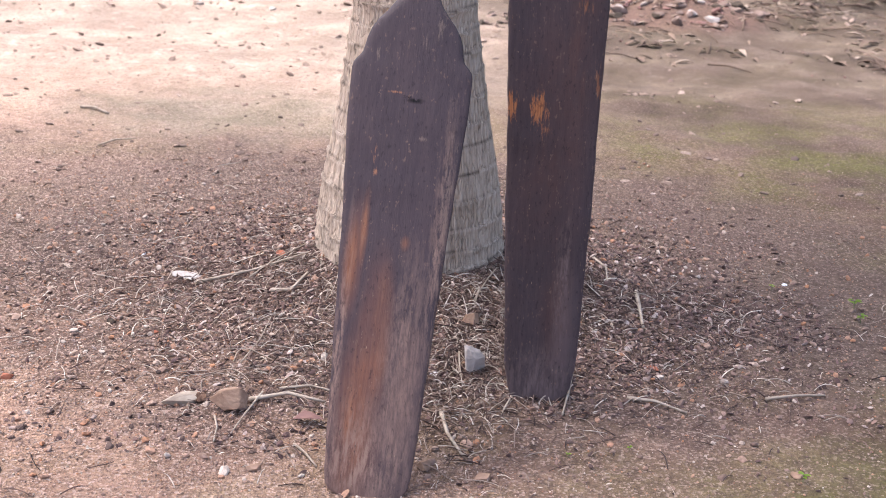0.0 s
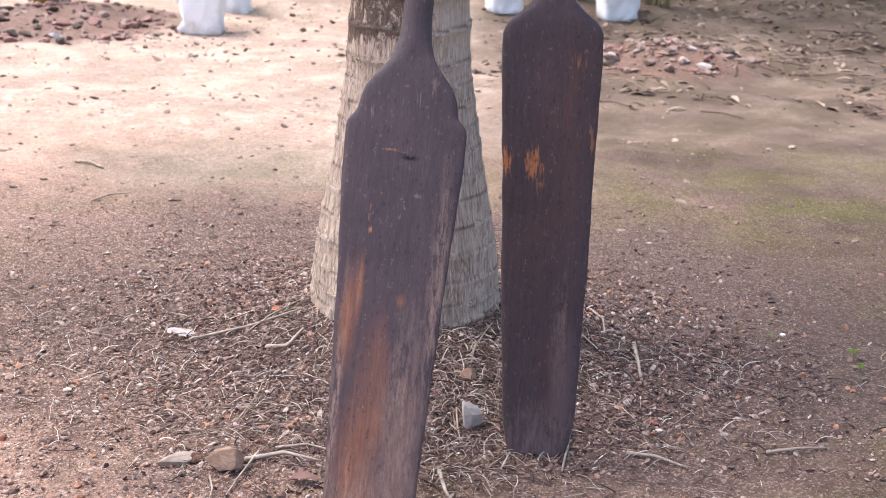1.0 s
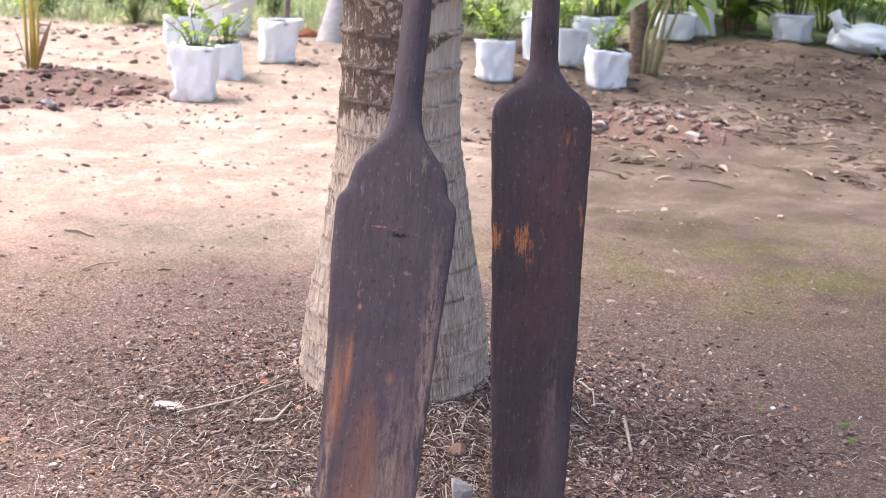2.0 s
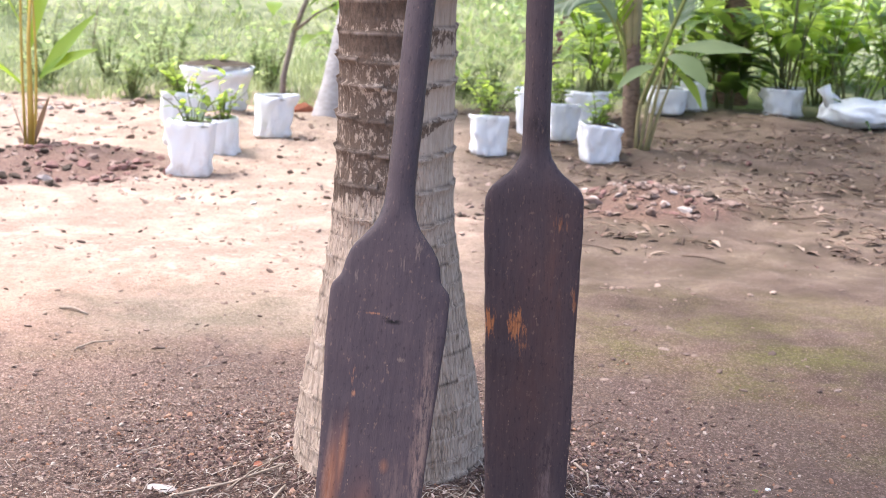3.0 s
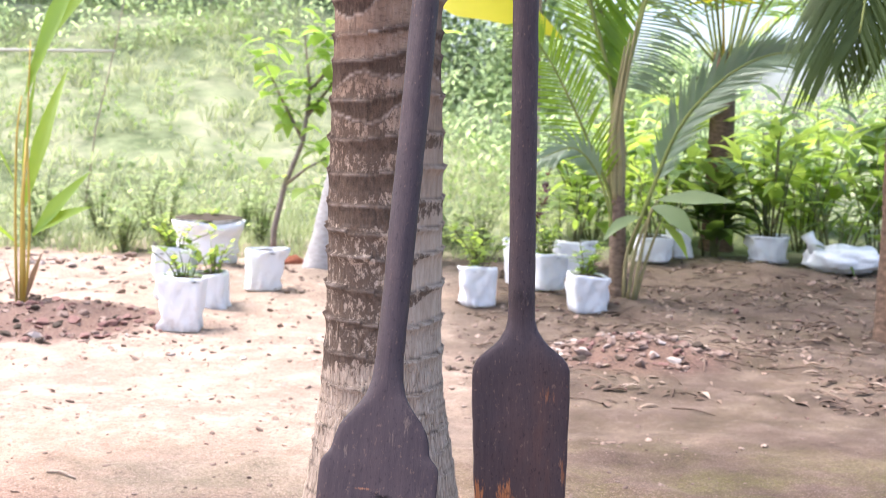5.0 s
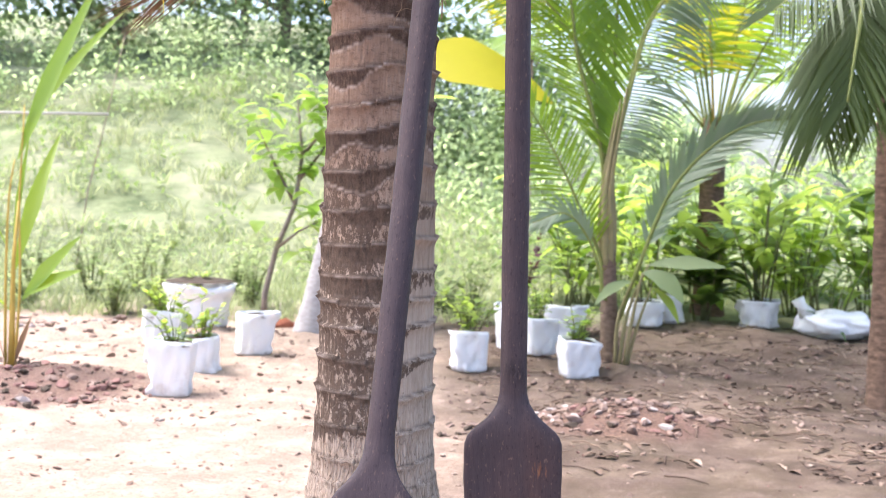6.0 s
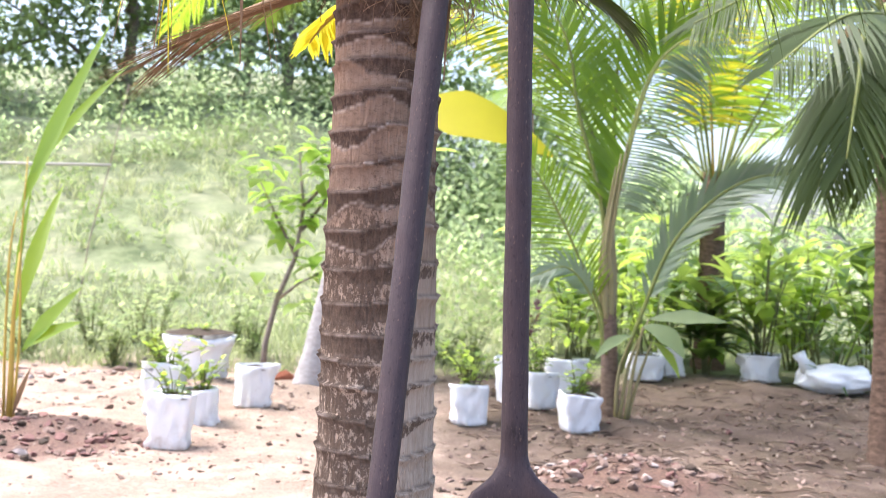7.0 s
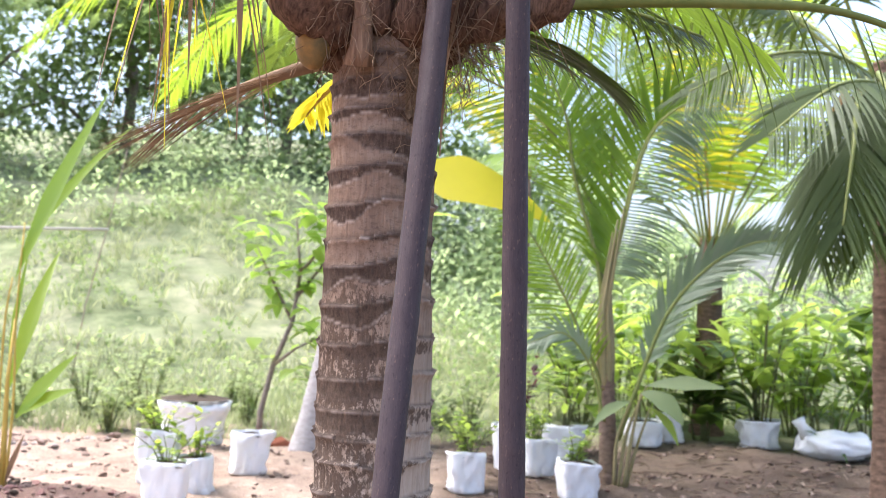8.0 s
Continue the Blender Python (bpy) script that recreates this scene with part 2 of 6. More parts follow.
        c = torn([((-0.05, 0, 0.585), (0.010, 0.2, 0.06)), ((-0.043, 0, 0.565), (0.014, 0.2, 0.016)), ((-0.02, 0, 0.707), (0.05, 0.2, 0.007))], (0.30, 0.135, 0.07), c, n.math("SUBTRACT", strokes, 0.03))
        c = torn([((0.045, 0, 0.83), (0.018, 0.2, 0.07)), ((0.02, 0, 0.80), (0.012, 0.2, 0.04)), ((-0.06, 0, 0.77), (0.014, 0.2, 0.03)), ((0.03, 0, 0.63), (0.03, 0.2, 0.01)), ((0.085, 0, 0.55), (0.03, 0.2, 0.22))], (0.16, 0.115, 0.09), c, n.math("SUBTRACT", strokes, 0.06))
        c = wear([((0.012, 0, 0.695), (0.020, 0.2, 0.0065)), ((-0.004, 0, 0.700), (0.012, 0.2, 0.004))], (0.006, 0.004, 0.004), 1.1, c, n.ramp(n.noise(70, 3, 0.6), [(0.4, 0.0), (0.5, 1.0)]))
    else:
        c = wear([((0.0, 0, 0.55), (0.09, 0.2, 0.35)), ((0.05, 0, 0.72), (0.06, 0.2, 0.25)), ((0.02, 0, 0.25), (0.04, 0.2, 0.3))], (0.088, 0.044, 0.036), 0.65, c, n.ramp(cloud, [(0.35, 0.0), (0.6, 1.0)]))
        c = wear([((0.05, 0, 0.68), (0.05, 0.2, 0.22)), ((0.03, 0, 0.18), (0.03, 0.2, 0.12))], worn, 0.16, c, streak)
        c = wear([((0.035, 0, 0.24), (0.022, 0.2, 0.16)), ((0.04, 0, 0.3), (0.012, 0.2, 0.12)), ((0.0, 0, 0.04), (0.1, 0.2, 0.1))], (0.25, 0.18, 0.155), 0.5, c, scuff)
        c = wear([((0.0, 0, 0.0), (0.13, 0.2, 0.12)), ((0.045, 0, 0.12), (0.035, 0.2, 0.2))], (0.125, 0.088, 0.085), 0.75, c, n.ramp(cloud, [(0.3, 0.4), (0.6, 1.0)]))
        c = torn([((-0.03, 0, 0.6), (0.030, 0.2, 0.07)), ((-0.08, 0, 0.605), (0.020, 0.2, 0.06)), ((-0.094, 0, 0.5), (0.005, 0.2, 0.3))], n.ramp(hair, [(0.3, (0.28, 0.095, 0.035)), (0.65, (0.48, 0.195, 0.075))]), c, strokes)
        c = torn([((-0.01, 0, 0.565), (0.05, 0.2, 0.03)), ((0.05, 0, 0.8), (0.03, 0.2, 0.05)), ((0.08, 0, 0.66), (0.014, 0.2, 0.1))], worn, c, n.math("SUBTRACT", strokes, 0.07))
        c = wear([((0.0, 0, 0.985), (0.03, 0.2, 0.03))], (0.02, 0.015, 0.015), 0.8, c, rag)
    c = n.mix(n.math("MULTIPLY", scuff, 0.05), c, (0.22, 0.15, 0.125))
    # pale nicks
    nick = n.ramp(n.noise(75, 2, 0.5, n.scaled(n.obj, (3.0, 3.0, 1.0))), [(0.755, 0.0), (0.79, 0.6)])
    c = n.mix(nick, c, (0.36, 0.25, 0.16))
    speck = n.noise(170, 3, 0.6, n.scaled(n.obj, (1.0, 1.0, 0.45)))
    c = n.mix(n.ramp(speck, [(0.62, 0.0), (0.72, 0.55)]), c, (0.20, 0.125, 0.09))
    c = n.mix(n.ramp(speck, [(0.30, 0.5), (0.40, 0.0)]), c, (0.02, 0.015, 0.016))
    n.bump(n.math("ADD", n.math("ADD", n.math("MULTIPLY", grain, 0.5), n.math("MULTIPLY", hair, 0.7)), n.math("MULTIPLY", speck, 0.4)), 0.36, 0.004)
    n.put(n.ramp(cloud, [(0.3, 0.42), (0.7, 0.66)]), n.bsdf.inputs["Roughness"])
    return n.colour(c)


def trunk_material(name, dark=1.0):
    """Palm bark: pale bands between leaf scars, sooty lichen above, cracked fibre at the foot."""
    n = Nodes(name, 0.92, 0.12)
    ox, _, z = n.xyz(n.obj)

    def attribute(which):
        a = n.t.nodes.new("ShaderNodeAttribute")
        a.attribute_name = which
        return a.outputs["Fac"]

    band = n.noise(9, 5, 0.6, n.scaled(n.obj, (1.0, 1.0, 2.2)))
    fleck = n.noise(75, 5, 0.8, n.scaled(n.obj, (1, 1, 0.55)))
    fibre = n.noise(26, 4, 0.7, n.scaled(n.obj, (3.2, 3.2, 0.35)))
    pale = n.ramp(fibre, [(0.25, (0.36, 0.265, 0.19)), (0.5, (0.50, 0.385, 0.29)), (0.75, (0.60, 0.485, 0.38))])
    ruddy = n.ramp(n.math("ADD", n.math("MULTIPLY", band, 0.6), n.math("MULTIPLY", fibre, 0.4)), [(0.3, (0.15, 0.095, 0.068)), (0.5, (0.26, 0.172, 0.122)), (0.7, (0.38, 0.275, 0.205))])
    c = n.mix(n.ramp(n.math("MULTIPLY", z, 0.5), [(0.5, 0.0), (0.72, 0.9)]), pale, ruddy)
    # soot on the scar wedges, thickest at middle height on one side
    left = n.ramp(n.math("ADD", n.math("MULTIPLY", ox, 3.2), 0.5), [(0.45, 1.0), (0.8, 0.2)])
    middle = n.ramp(n.math("MULTIPLY", z, 0.4), [(0.24, 0.0), (0.32, 1.0), (0.55, 1.0), (0.64, 0.12)])
    cover = n.math("ADD", n.math("MULTIPLY", n.math("MULTIPLY", middle, left), 0.26), n.math("MULTIPLY", attribute("tone"), 0.17))
    soot = n.ramp(n.math("ADD", n.math("ADD", n.math("MULTIPLY", fleck, 0.8), n.math("MULTIPLY", band, 0.2)), cover), [(0.68, 0.0), (0.76, 1.0)])
    c = n.mix(n.math("MULTIPLY", soot, 0.9 * dark), c, n.ramp(fleck, [(0.35, (0.034, 0.023, 0.017)), (0.65, (0.14, 0.094, 0.066))]))
    # smooth dark scar lenses high on the stem
    upper = n.ramp(n.math("MULTIPLY", z, 0.4), [(0.54, 0.0), (0.62, 1.0)])
    lens = n.math("MULTIPLY", n.math("MULTIPLY", attribute("tone"), upper), n.ramp(n.noise(38, 4, 0.7), [(0.3, 0.45), (0.6, 1.0)]))
    c = n.mix(n.math("MULTIPLY", lens, 0.92), c, n.ramp(fibre, [(0.3, (0.035, 0.024, 0.019)), (0.7, (0.095, 0.064, 0.05))]))
    c = n.mix(n.math("MULTIPLY", n.ramp(n.noise(60, 6, 0.8, n.scaled(n.obj, (1, 1, 1.6))), [(0.5, 0.0), (0.66, 0.6)]), upper), c, (0.10, 0.066, 0.05))
    # fissured fibre at the foot
    foot = n.ramp(z, [(0.62, 1.0), (0.98, 0.0)])
    wavy = n.t.nodes.new("ShaderNodeVectorMath")
    wavy.operation = "ADD"
    warp = n.t.nodes.new("ShaderNodeTexNoise")
    warp.inputs["Scale"].default_value = 16.0
    n.link(n.obj, warp.inputs["Vector"])
    warp_small = n.scaled(warp.outputs["Color"], (0.012, 0.012, 0.03))
    n.link(n.obj, wavy.inputs[0])
    n.link(warp_small, wavy.inputs[1])
    fissure = n.cells(120, n.scaled(wavy.outputs[0], (1, 1, 0.16)), "DISTANCE_TO_EDGE")
    gap = n.math("MULTIPLY", n.ramp(fissure, [(0.02, 1.0), (0.12, 0.0)]), n.math("MULTIPLY", foot, n.ramp(n.noise(30, 3), [(0.35, 0.2), (0.6, 1.0)])))
    c = n.mix(n.math("MULTIPLY", gap, 0.48), c, (0.17, 0.125, 0.092))
    c = n.mix(n.math("MULTIPLY", attribute("edge"), 0.95), c, (0.62, 0.50, 0.41))
    c = n.mix(n.math("MULTIPLY", attribute("scar"), 0.9), c, (0.07, 0.048, 0.037))
    n.bump(n.math("SUBTRACT", n.math("ADD", n.math("MULTIPLY", fibre, 0.8), n.math("MULTIPLY", fleck, 0.6)), n.math("MULTIPLY", gap, 0.6)), 0.8, 0.008)
    return n.colour(c)


def leaf_material(name, a, b, through_colour, amount=0.45, rough=0.42):
    n = Nodes(name, rough, 0.26)
    c = n.mix(n.island, a, b)
    c = n.mix(n.math("MULTIPLY", n.noise(6, 3), 0.35), c, tuple(v * 0.55 for v in a))
    t = n.mix(n.island, through_colour, tuple(v * 0.6 for v in through_colour))
    return n.leafy(c, t, amount)


def plain_material(name, a, b, rough=0.85, scale=20.0, bump=0.4, spec=0.25, stretch=(1, 1, 1), islands=False):
    n = Nodes(name, rough, spec)
    g = n.noise(scale, 5, 0.65, n.scaled(n.obj, stretch))
    c = n.mix(n.ramp(g, [(0.3, 0.0), (0.7, 1.0)]), a, b)
    if islands:
        c = n.mix(n.math("MULTIPLY", n.island, 0.8), c, tuple(v * 0.45 for v in b))
    else:
        c = n.mix(n.math("MULTIPLY", n.rand, 0.35), c, tuple(v * 0.7 for v in a))
    n.bump(g, bump, 0.006)
    return n.colour(c)


def island_material(name, stops, rough=0.9):
    """Each loose piece takes its own colour out of a row of them."""
    n = Nodes(name, rough, 0.2)
    c = n.ramp(n.island, stops)
    c = n.mix(n.ramp(n.noise(120, 3), [(0.35, 0.5), (0.6, 0.0)]), c, (0.12, 0.08, 0.06))
    return n.colour(c)


M_SOIL = soil_material()
M_OAR_A, M_OAR_B = oar_material("long_neck"), oar_material("square_shoulder")
M_TRUNK, M_TRUNK_FAR = trunk_material("palm_bark"), trunk_material("palm_bark_far", 0.7)
M_HUSK = plain_material("palm_sheath", (0.045, 0.025, 0.018), (0.30, 0.175, 0.115), 0.92, 34, 1.0, 0.12, (2.6, 2.6, 0.35))
M_STALK = plain_material("dry_stalk", (0.15, 0.085, 0.055), (0.40, 0.26, 0.17), 0.85, 30, 0.8, 0.15, (3, 3, 0.25))
M_CLOTH = plain_material("fibre_cloth", (0.13, 0.085, 0.055), (0.36, 0.25, 0.16), 0.95, 70, 1.0, 0.1, (1.5, 1.5, 0.8))
M_FIBRE = island_material("palm_fibre", [(0.0, (0.16, 0.095, 0.055)), (0.5, (0.30, 0.19, 0.11)), (1.0, (0.42, 0.29, 0.18))])
M_NUT = plain_material("coconut_skin", (0.11, 0.095, 0.045), (0.36, 0.19, 0.05), 0.6, 22, 0.3)
M_FROND = leaf_material("palm_leaf", (0.034, 0.058, 0.016), (0.075, 0.112, 0.028), (0.22, 0.30, 0.035), 0.3, 0.5)
M_FROND_YOUNG = leaf_material("young_palm_leaf", (0.10, 0.18, 0.022), (0.20, 0.30, 0.05), (0.50, 0.70, 0.05), 0.5)
M_FROND_YELLOW = leaf_material("yellowing_palm_leaf", (0.50, 0.42, 0.03), (0.68, 0.56, 0.05), (1.0, 0.88, 0.05), 0.6)
M_FROND_DEAD = leaf_material("dead_palm_leaf", (0.20, 0.125, 0.075), (0.34, 0.23, 0.15), (0.36, 0.22, 0.12), 0.25, 0.8)
# green leaflets with the sky's sheen put into a pale grey-green colour
M_FROND_SHEEN = leaf_material("sheened_palm_leaf", (0.17, 0.23, 0.14), (0.30, 0.36, 0.24), (0.36, 0.48, 0.18), 0.3, 0.3)
M_SAPLING = leaf_material("sapling_leaf", (0.16, 0.27, 0.05), (0.28, 0.40, 0.09), (0.62, 0.86, 0.14), 0.56, 0.4)
M_BROAD_PALE = leaf_material("dull_broad_leaf", (0.17, 0.23, 0.10), (0.27, 0.33, 0.17), (0.40, 0.50, 0.14), 0.35, 0.36)
M_RACHIS = plain_material("palm_rib", (0.16, 0.20, 0.05), (0.27, 0.28, 0.08), 0.5, 14, 0.2)
M_SHEATH = plain_material("palm_stalk_base", (0.21, 0.20, 0.085), (0.36, 0.29, 0.15), 0.6, 12, 0.3, 0.25, (2, 2, 0.4))
M_RACHIS_YELLOW = plain_material("yellow_palm_rib", (0.45, 0.34, 0.07), (0.55, 0.36, 0.08), 0.5, 14, 0.2)
M_RACHIS_DEAD = plain_material("dead_palm_rib", (0.22, 0.14, 0.08), (0.32, 0.22, 0.14), 0.8, 14, 0.4)
M_BROAD = leaf_material("broad_leaf", (0.12, 0.20, 0.035), (0.25, 0.36, 0.08), (0.66, 0.84, 0.14), 0.54, 0.34)
M_BROAD_DARK = leaf_material("dark_broad_leaf", (0.05, 0.10, 0.025), (0.11, 0.175, 0.045), (0.28, 0.40, 0.06), 0.4)
M_BUSH = leaf_material("scrub_leaf", (0.08, 0.145, 0.045), (0.23, 0.30, 0.12), (0.38, 0.50, 0.15), 0.5, 0.6)
M_TREE = leaf_material("tree_leaf", (0.16, 0.23, 0.11), (0.34, 0.42, 0.24), (0.66, 0.80, 0.38), 0.6, 0.6)
M_WEED = leaf_material("weed_leaf", (0.19, 0.26, 0.10), (0.38, 0.44, 0.22), (0.56, 0.66, 0.28), 0.5, 0.55)
M_GRASS = leaf_material("grass_blade", (0.25, 0.30, 0.12), (0.48, 0.49, 0.28), (0.52, 0.57, 0.29), 0.4, 0.6)
M_STEM = plain_material("green_stem", (0.12, 0.14, 0.05), (0.20, 0.19, 0.09), 0.7, 25, 0.3)
M_WOODY = plain_material("bark", (0.17, 0.135, 0.11), (0.32, 0.265, 0.22), 0.9, 22, 0.6)
M_POTSOIL = plain_material("potting_soil", (0.035, 0.026, 0.02), (0.09, 0.065, 0.045), 0.95, 60, 1.0)


def bag_material():
    n = Nodes("woven_plastic", 0.55, 0.35)
    weave = n.math("ADD", n.cells(130, n.scaled(n.obj, (1, 1, 0.7))), n.noise(9, 5))
    _, _, z = n.xyz(n.obj)
    dirt = n.ramp(n.math("ADD", n.math("MULTIPLY", n.noise(11, 6, 0.7), 0.9), n.math("MULTIPLY", z, -0.9)), [(0.38, 0.0), (0.62, 1.0)])
    c = n.mix(n.math("MULTIPLY", dirt, 0.58), (0.88, 0.88, 0.87), (0.45, 0.34, 0.26))
    c = n.mix(n.math("MULTIPLY", n.rand, 0.16), c, (0.5, 0.5, 0.5))
    folds = n.noise(16, 3, 0.5, n.scaled(n.obj, (1.0, 1.0, 0.45)), 1.2)
    n.bump(n.math("ADD", n.math("MULTIPLY", weave, 0.3), n.math("MULTIPLY", folds, 1.6)), 0.36, 0.012)
    return n.leafy(c, (0.75, 0.75, 0.75), 0.12)


M_BAG = bag_material()
M_TRUNK_BROWN = plain_material("brown_palm_bark", (0.075, 0.05, 0.036), (0.25, 0.165, 0.115), 0.9, 14, 0.8, 0.12, (1, 1, 2.5))
M_TRUNK_PALE = plain_material("young_palm_bark", (0.10, 0.07, 0.05), (0.26, 0.185, 0.135), 0.9, 16, 0.7, 0.12, (1, 1, 2.0))
M_BARK_GREY = plain_material("pale_grey_bark", (0.30, 0.275, 0.26), (0.47, 0.44, 0.42), 0.9, 14, 0.5, 0.12, (1, 1, 2.0))
M_STONE = plain_material("laterite_stone", (0.22, 0.13, 0.085), (0.34, 0.225, 0.155), 0.9, 40, 0.7)
M_STONE_PALE = plain_material("pale_stone", (0.30, 0.255, 0.225), (0.46, 0.40, 0.36), 0.85, 40, 0.5)
M_STONE_LIGHT = plain_material("light_grey_stone", (0.36, 0.31, 0.275), (0.50, 0.44, 0.395), 0.85, 40, 0.5)
M_BRICK = plain_material("brick_red", (0.26, 0.085, 0.05), (0.38, 0.15, 0.085), 0.9, 50, 0.5)
M_CLOD = plain_material("earth_clod", (0.16, 0.108, 0.085), (0.29, 0.21, 0.168), 0.95, 30, 0.9)
M_SANDCLOD = plain_material("sandy_clod", (0.30, 0.21, 0.165), (0.46, 0.345, 0.28), 0.95, 30, 0.9)
M_TWIG = plain_material("dry_twig", (0.24, 0.18, 0.13), (0.46, 0.38, 0.30), 0.9, 40, 0.4)
M_DEADLEAF = plain_material("dead_leaf", (0.13, 0.065, 0.055), (0.25, 0.14, 0.115), 0.8, 30, 0.3)
M_GRAVEL = island_material("gravel", [(0.0, (0.10, 0.067, 0.055)), (0.25, (0.23, 0.15, 0.115)), (0.5, (0.35, 0.235, 0.175)), (0.75, (0.36, 0.17, 0.09)), (0.88, (0.42, 0.32, 0.25)), (1.0, (0.50, 0.42, 0.345))])
M_LITTER = island_material("litter", [(0.0, (0.035, 0.023, 0.02)), (0.3, (0.11, 0.068, 0.055)), (0.58, (0.24, 0.16, 0.125)), (0.78, (0.46, 0.365, 0.285)), (1.0, (0.68, 0.59, 0.49))])
M_YARD_LITTER = island_material("yard_litter", [(0.0, (0.05, 0.034, 0.026)), (0.4, (0.12, 0.08, 0.058)), (0.75, (0.20, 0.14, 0.10)), (1.0, (0.34, 0.27, 0.21))])
M_CRUMB = island_material("crumbs", [(0.0, (0.09, 0.062, 0.05)), (0.3, (0.18, 0.125, 0.098)), (0.7, (0.27, 0.195, 0.15)), (0.92, (0.29, 0.21, 0.165)), (1.0, (0.33, 0.25, 0.20))])
M_BARKBIT = island_material("bark_bits", [(0.0, (0.032, 0.02, 0.019)), (0.3, (0.085, 0.05, 0.047)), (0.6, (0.18, 0.108, 0.09)), (0.84, (0.31, 0.205, 0.165)), (1.0, (0.55, 0.45, 0.39))])
M_ROPE = plain_material("rope", (0.50, 0.45, 0.38), (0.62, 0.57, 0.48), 0.9, 60, 0.4)
M_PURPLE = leaf_material("purple_leaf", (0.07, 0.025, 0.04), (0.11, 0.04, 0.05), (0.2, 0.05, 0.06), 0.3)


# ---- building helpers ----
def part(name, mesh, material, parent=None, label="", smooth=True):
    """Links a bmesh or a (vertices, faces) pair as one mesh object, under a thing or a part."""
    data = bpy.data.meshes.new(name)
    if isinstance(mesh, tuple):
        data.from_pydata(mesh[0], [], mesh[1])
    else:
        mesh.to_mesh(data)
        mesh.free()
    if smooth:
        data.polygons.foreach_set("use_smooth", [True] * len(data.polygons))
    data.materials.append(material)
    ob = new(name, data)
    if parent:
        ob.parent = parent
    if label:
        ob["label"] = label
    return ob


def thing(name, m, label, category, group="", kind=""):
    ob = new(name)
    ob.empty_display_size = 0.05
    ob.matrix_world = m
    return tagged(ob, label, category, group, kind)


def ground_rise(y, x=-9.0):
    """The yard lies level; behind it a bank climbs, high on one side and low on the other."""
    bank = 0.36 * min(max(y - 17, 0), 11) + 0.2 * min(max(y - 28, 0), 30) + 0.05 * max(y - 58, 0)
    u = min(max((2.5 - x) / 7.0, 0.0), 1.0)
    return 0.05 * min(max(y - 8.5, 0), 5.5) + 0.08 * min(max(y - 14, 0), 3) + bank * (0.12 + 0.88 * u * u * (3 - 2 * u))


MOUNDS = [(-2.75, 8.75, 0.75, 0.13), (1.3, 7.75, 0.58, 0.14), (1.55, 10.15, 0.45, 0.05), (-0.07, 3.0, 0.5, 0.14)]


def ground_z(x, y):
    z = ground_rise(y, x)
    for mx, my, r, h in MOUNDS:
        z += h * math.exp(-((x - mx) ** 2 + (y - my) ** 2) / (r * r) * 1.6)
    p = Vector((x, y, 0))
    rough = 0.02 if y < 4 else 0.03 + 0.02 * min(y - 4, 6)
    z += rough * 0.5 * noise.noise(p * 1.1) + rough * 0.25 * noise.noise(p * 3.7)
    if y < 12:
        lump = max(0.0, noise.noise(p * 7.0)) * (0.006 if y < 4.5 else 0.022)
        z += lump + 0.004 * noise.noise(p * 19.0)
    if y > 16:
        z += 0.12 * min((y - 16) / 6, 4) * noise.noise(p * 0.25)
    return z


def tube(points, radii, sides=6, cap=True):
    """A round tube along a polyline: vertices and faces."""
    vs, fs = [], []
    pts = [Vector(p) for p in points]
    side = None
    for i, p in enumerate(pts):
        t = (pts[min(i + 1, len(pts) - 1)] - pts[max(i - 1, 0)]).normalized()
        ref = side if side is not None else (Vector((1, 0, 0)) if abs(t.x) < 0.8 else Vector((0, 1, 0)))
        side = (ref - t * ref.dot(t)).normalized()
        other = t.cross(side)
        for k in range(sides):
            a = 2 * math.pi * k / sides
            vs.append(p + (side * math.cos(a) + other * math.sin(a)) * radii[i])
    for i in range(len(pts) - 1):
        for k in range(sides):
            a, b = i * sides + k, i * sides + (k + 1) % sides
            fs.append((a, b, b + sides, a + sides))
    if cap:
        fs.append(tuple(reversed(range(sides))))
        fs.append(tuple(range((len(pts) - 1) * sides, len(pts) * sides)))
    return vs, fs


def join(pieces):
    vs, fs = [], []
    for v, f in pieces:
        o = len(vs)
        vs.extend(v)
        fs.extend(tuple(i + o for i in q) for q in f)
    return vs, fs


def strip(points, widths, across, fold=0.0, ups=None):
    """A leaf blade along points, folded along its midrib."""
    vs, fs = [], []
    for i, (p, w, a) in enumerate(zip(points, widths, across)):
        up = ups[i] if ups else Vector((0, 0, 1))
        vs += [p - a * w + up * (fold * w), p, p + a * w + up * (fold * w)]
    for i in range(len(points) - 1):
        for k in (0, 1):
            a = i * 3 + k
            fs.append((a, a + 1, a + 4, a + 3))
    return vs, fs


def leaf(base, way, length, width, sag=0.5, n=4, fold=0.35, rng=random, tip=0.05, widest=0.4, roll=0.0):
    """One lance-shaped leaf that leaves base along way and sags by its weight."""
    way = Vector(way).normalized()
    p, pts, ws, acr, ups = Vector(base), [], [], [], []
    d = way.copy()
    for i in range(n + 1):
        s = i / n
        lat = d.cross(Vector((0, 0, 1)))
        lat = lat.normalized() if lat.length > 1e-3 else Vector((1, 0, 0))
        if roll:
            lat = Matrix.Rotation(radians(roll), 3, d) @ lat
        ups.append(lat.cross(d).normalized())
        pts.append(p.copy())
        prof = (s / widest) ** 0.6 if s < widest else ((1 - s) / (1 - widest)) ** 0.75
        ws.append(width * 0.5 * max(prof, tip))
        acr.append(lat)
        p = p + d * (length / n)
        d = (d + Vector((0, 0, -sag / n))).normalized()
    return strip(pts, ws, acr, fold, ups if roll else None)


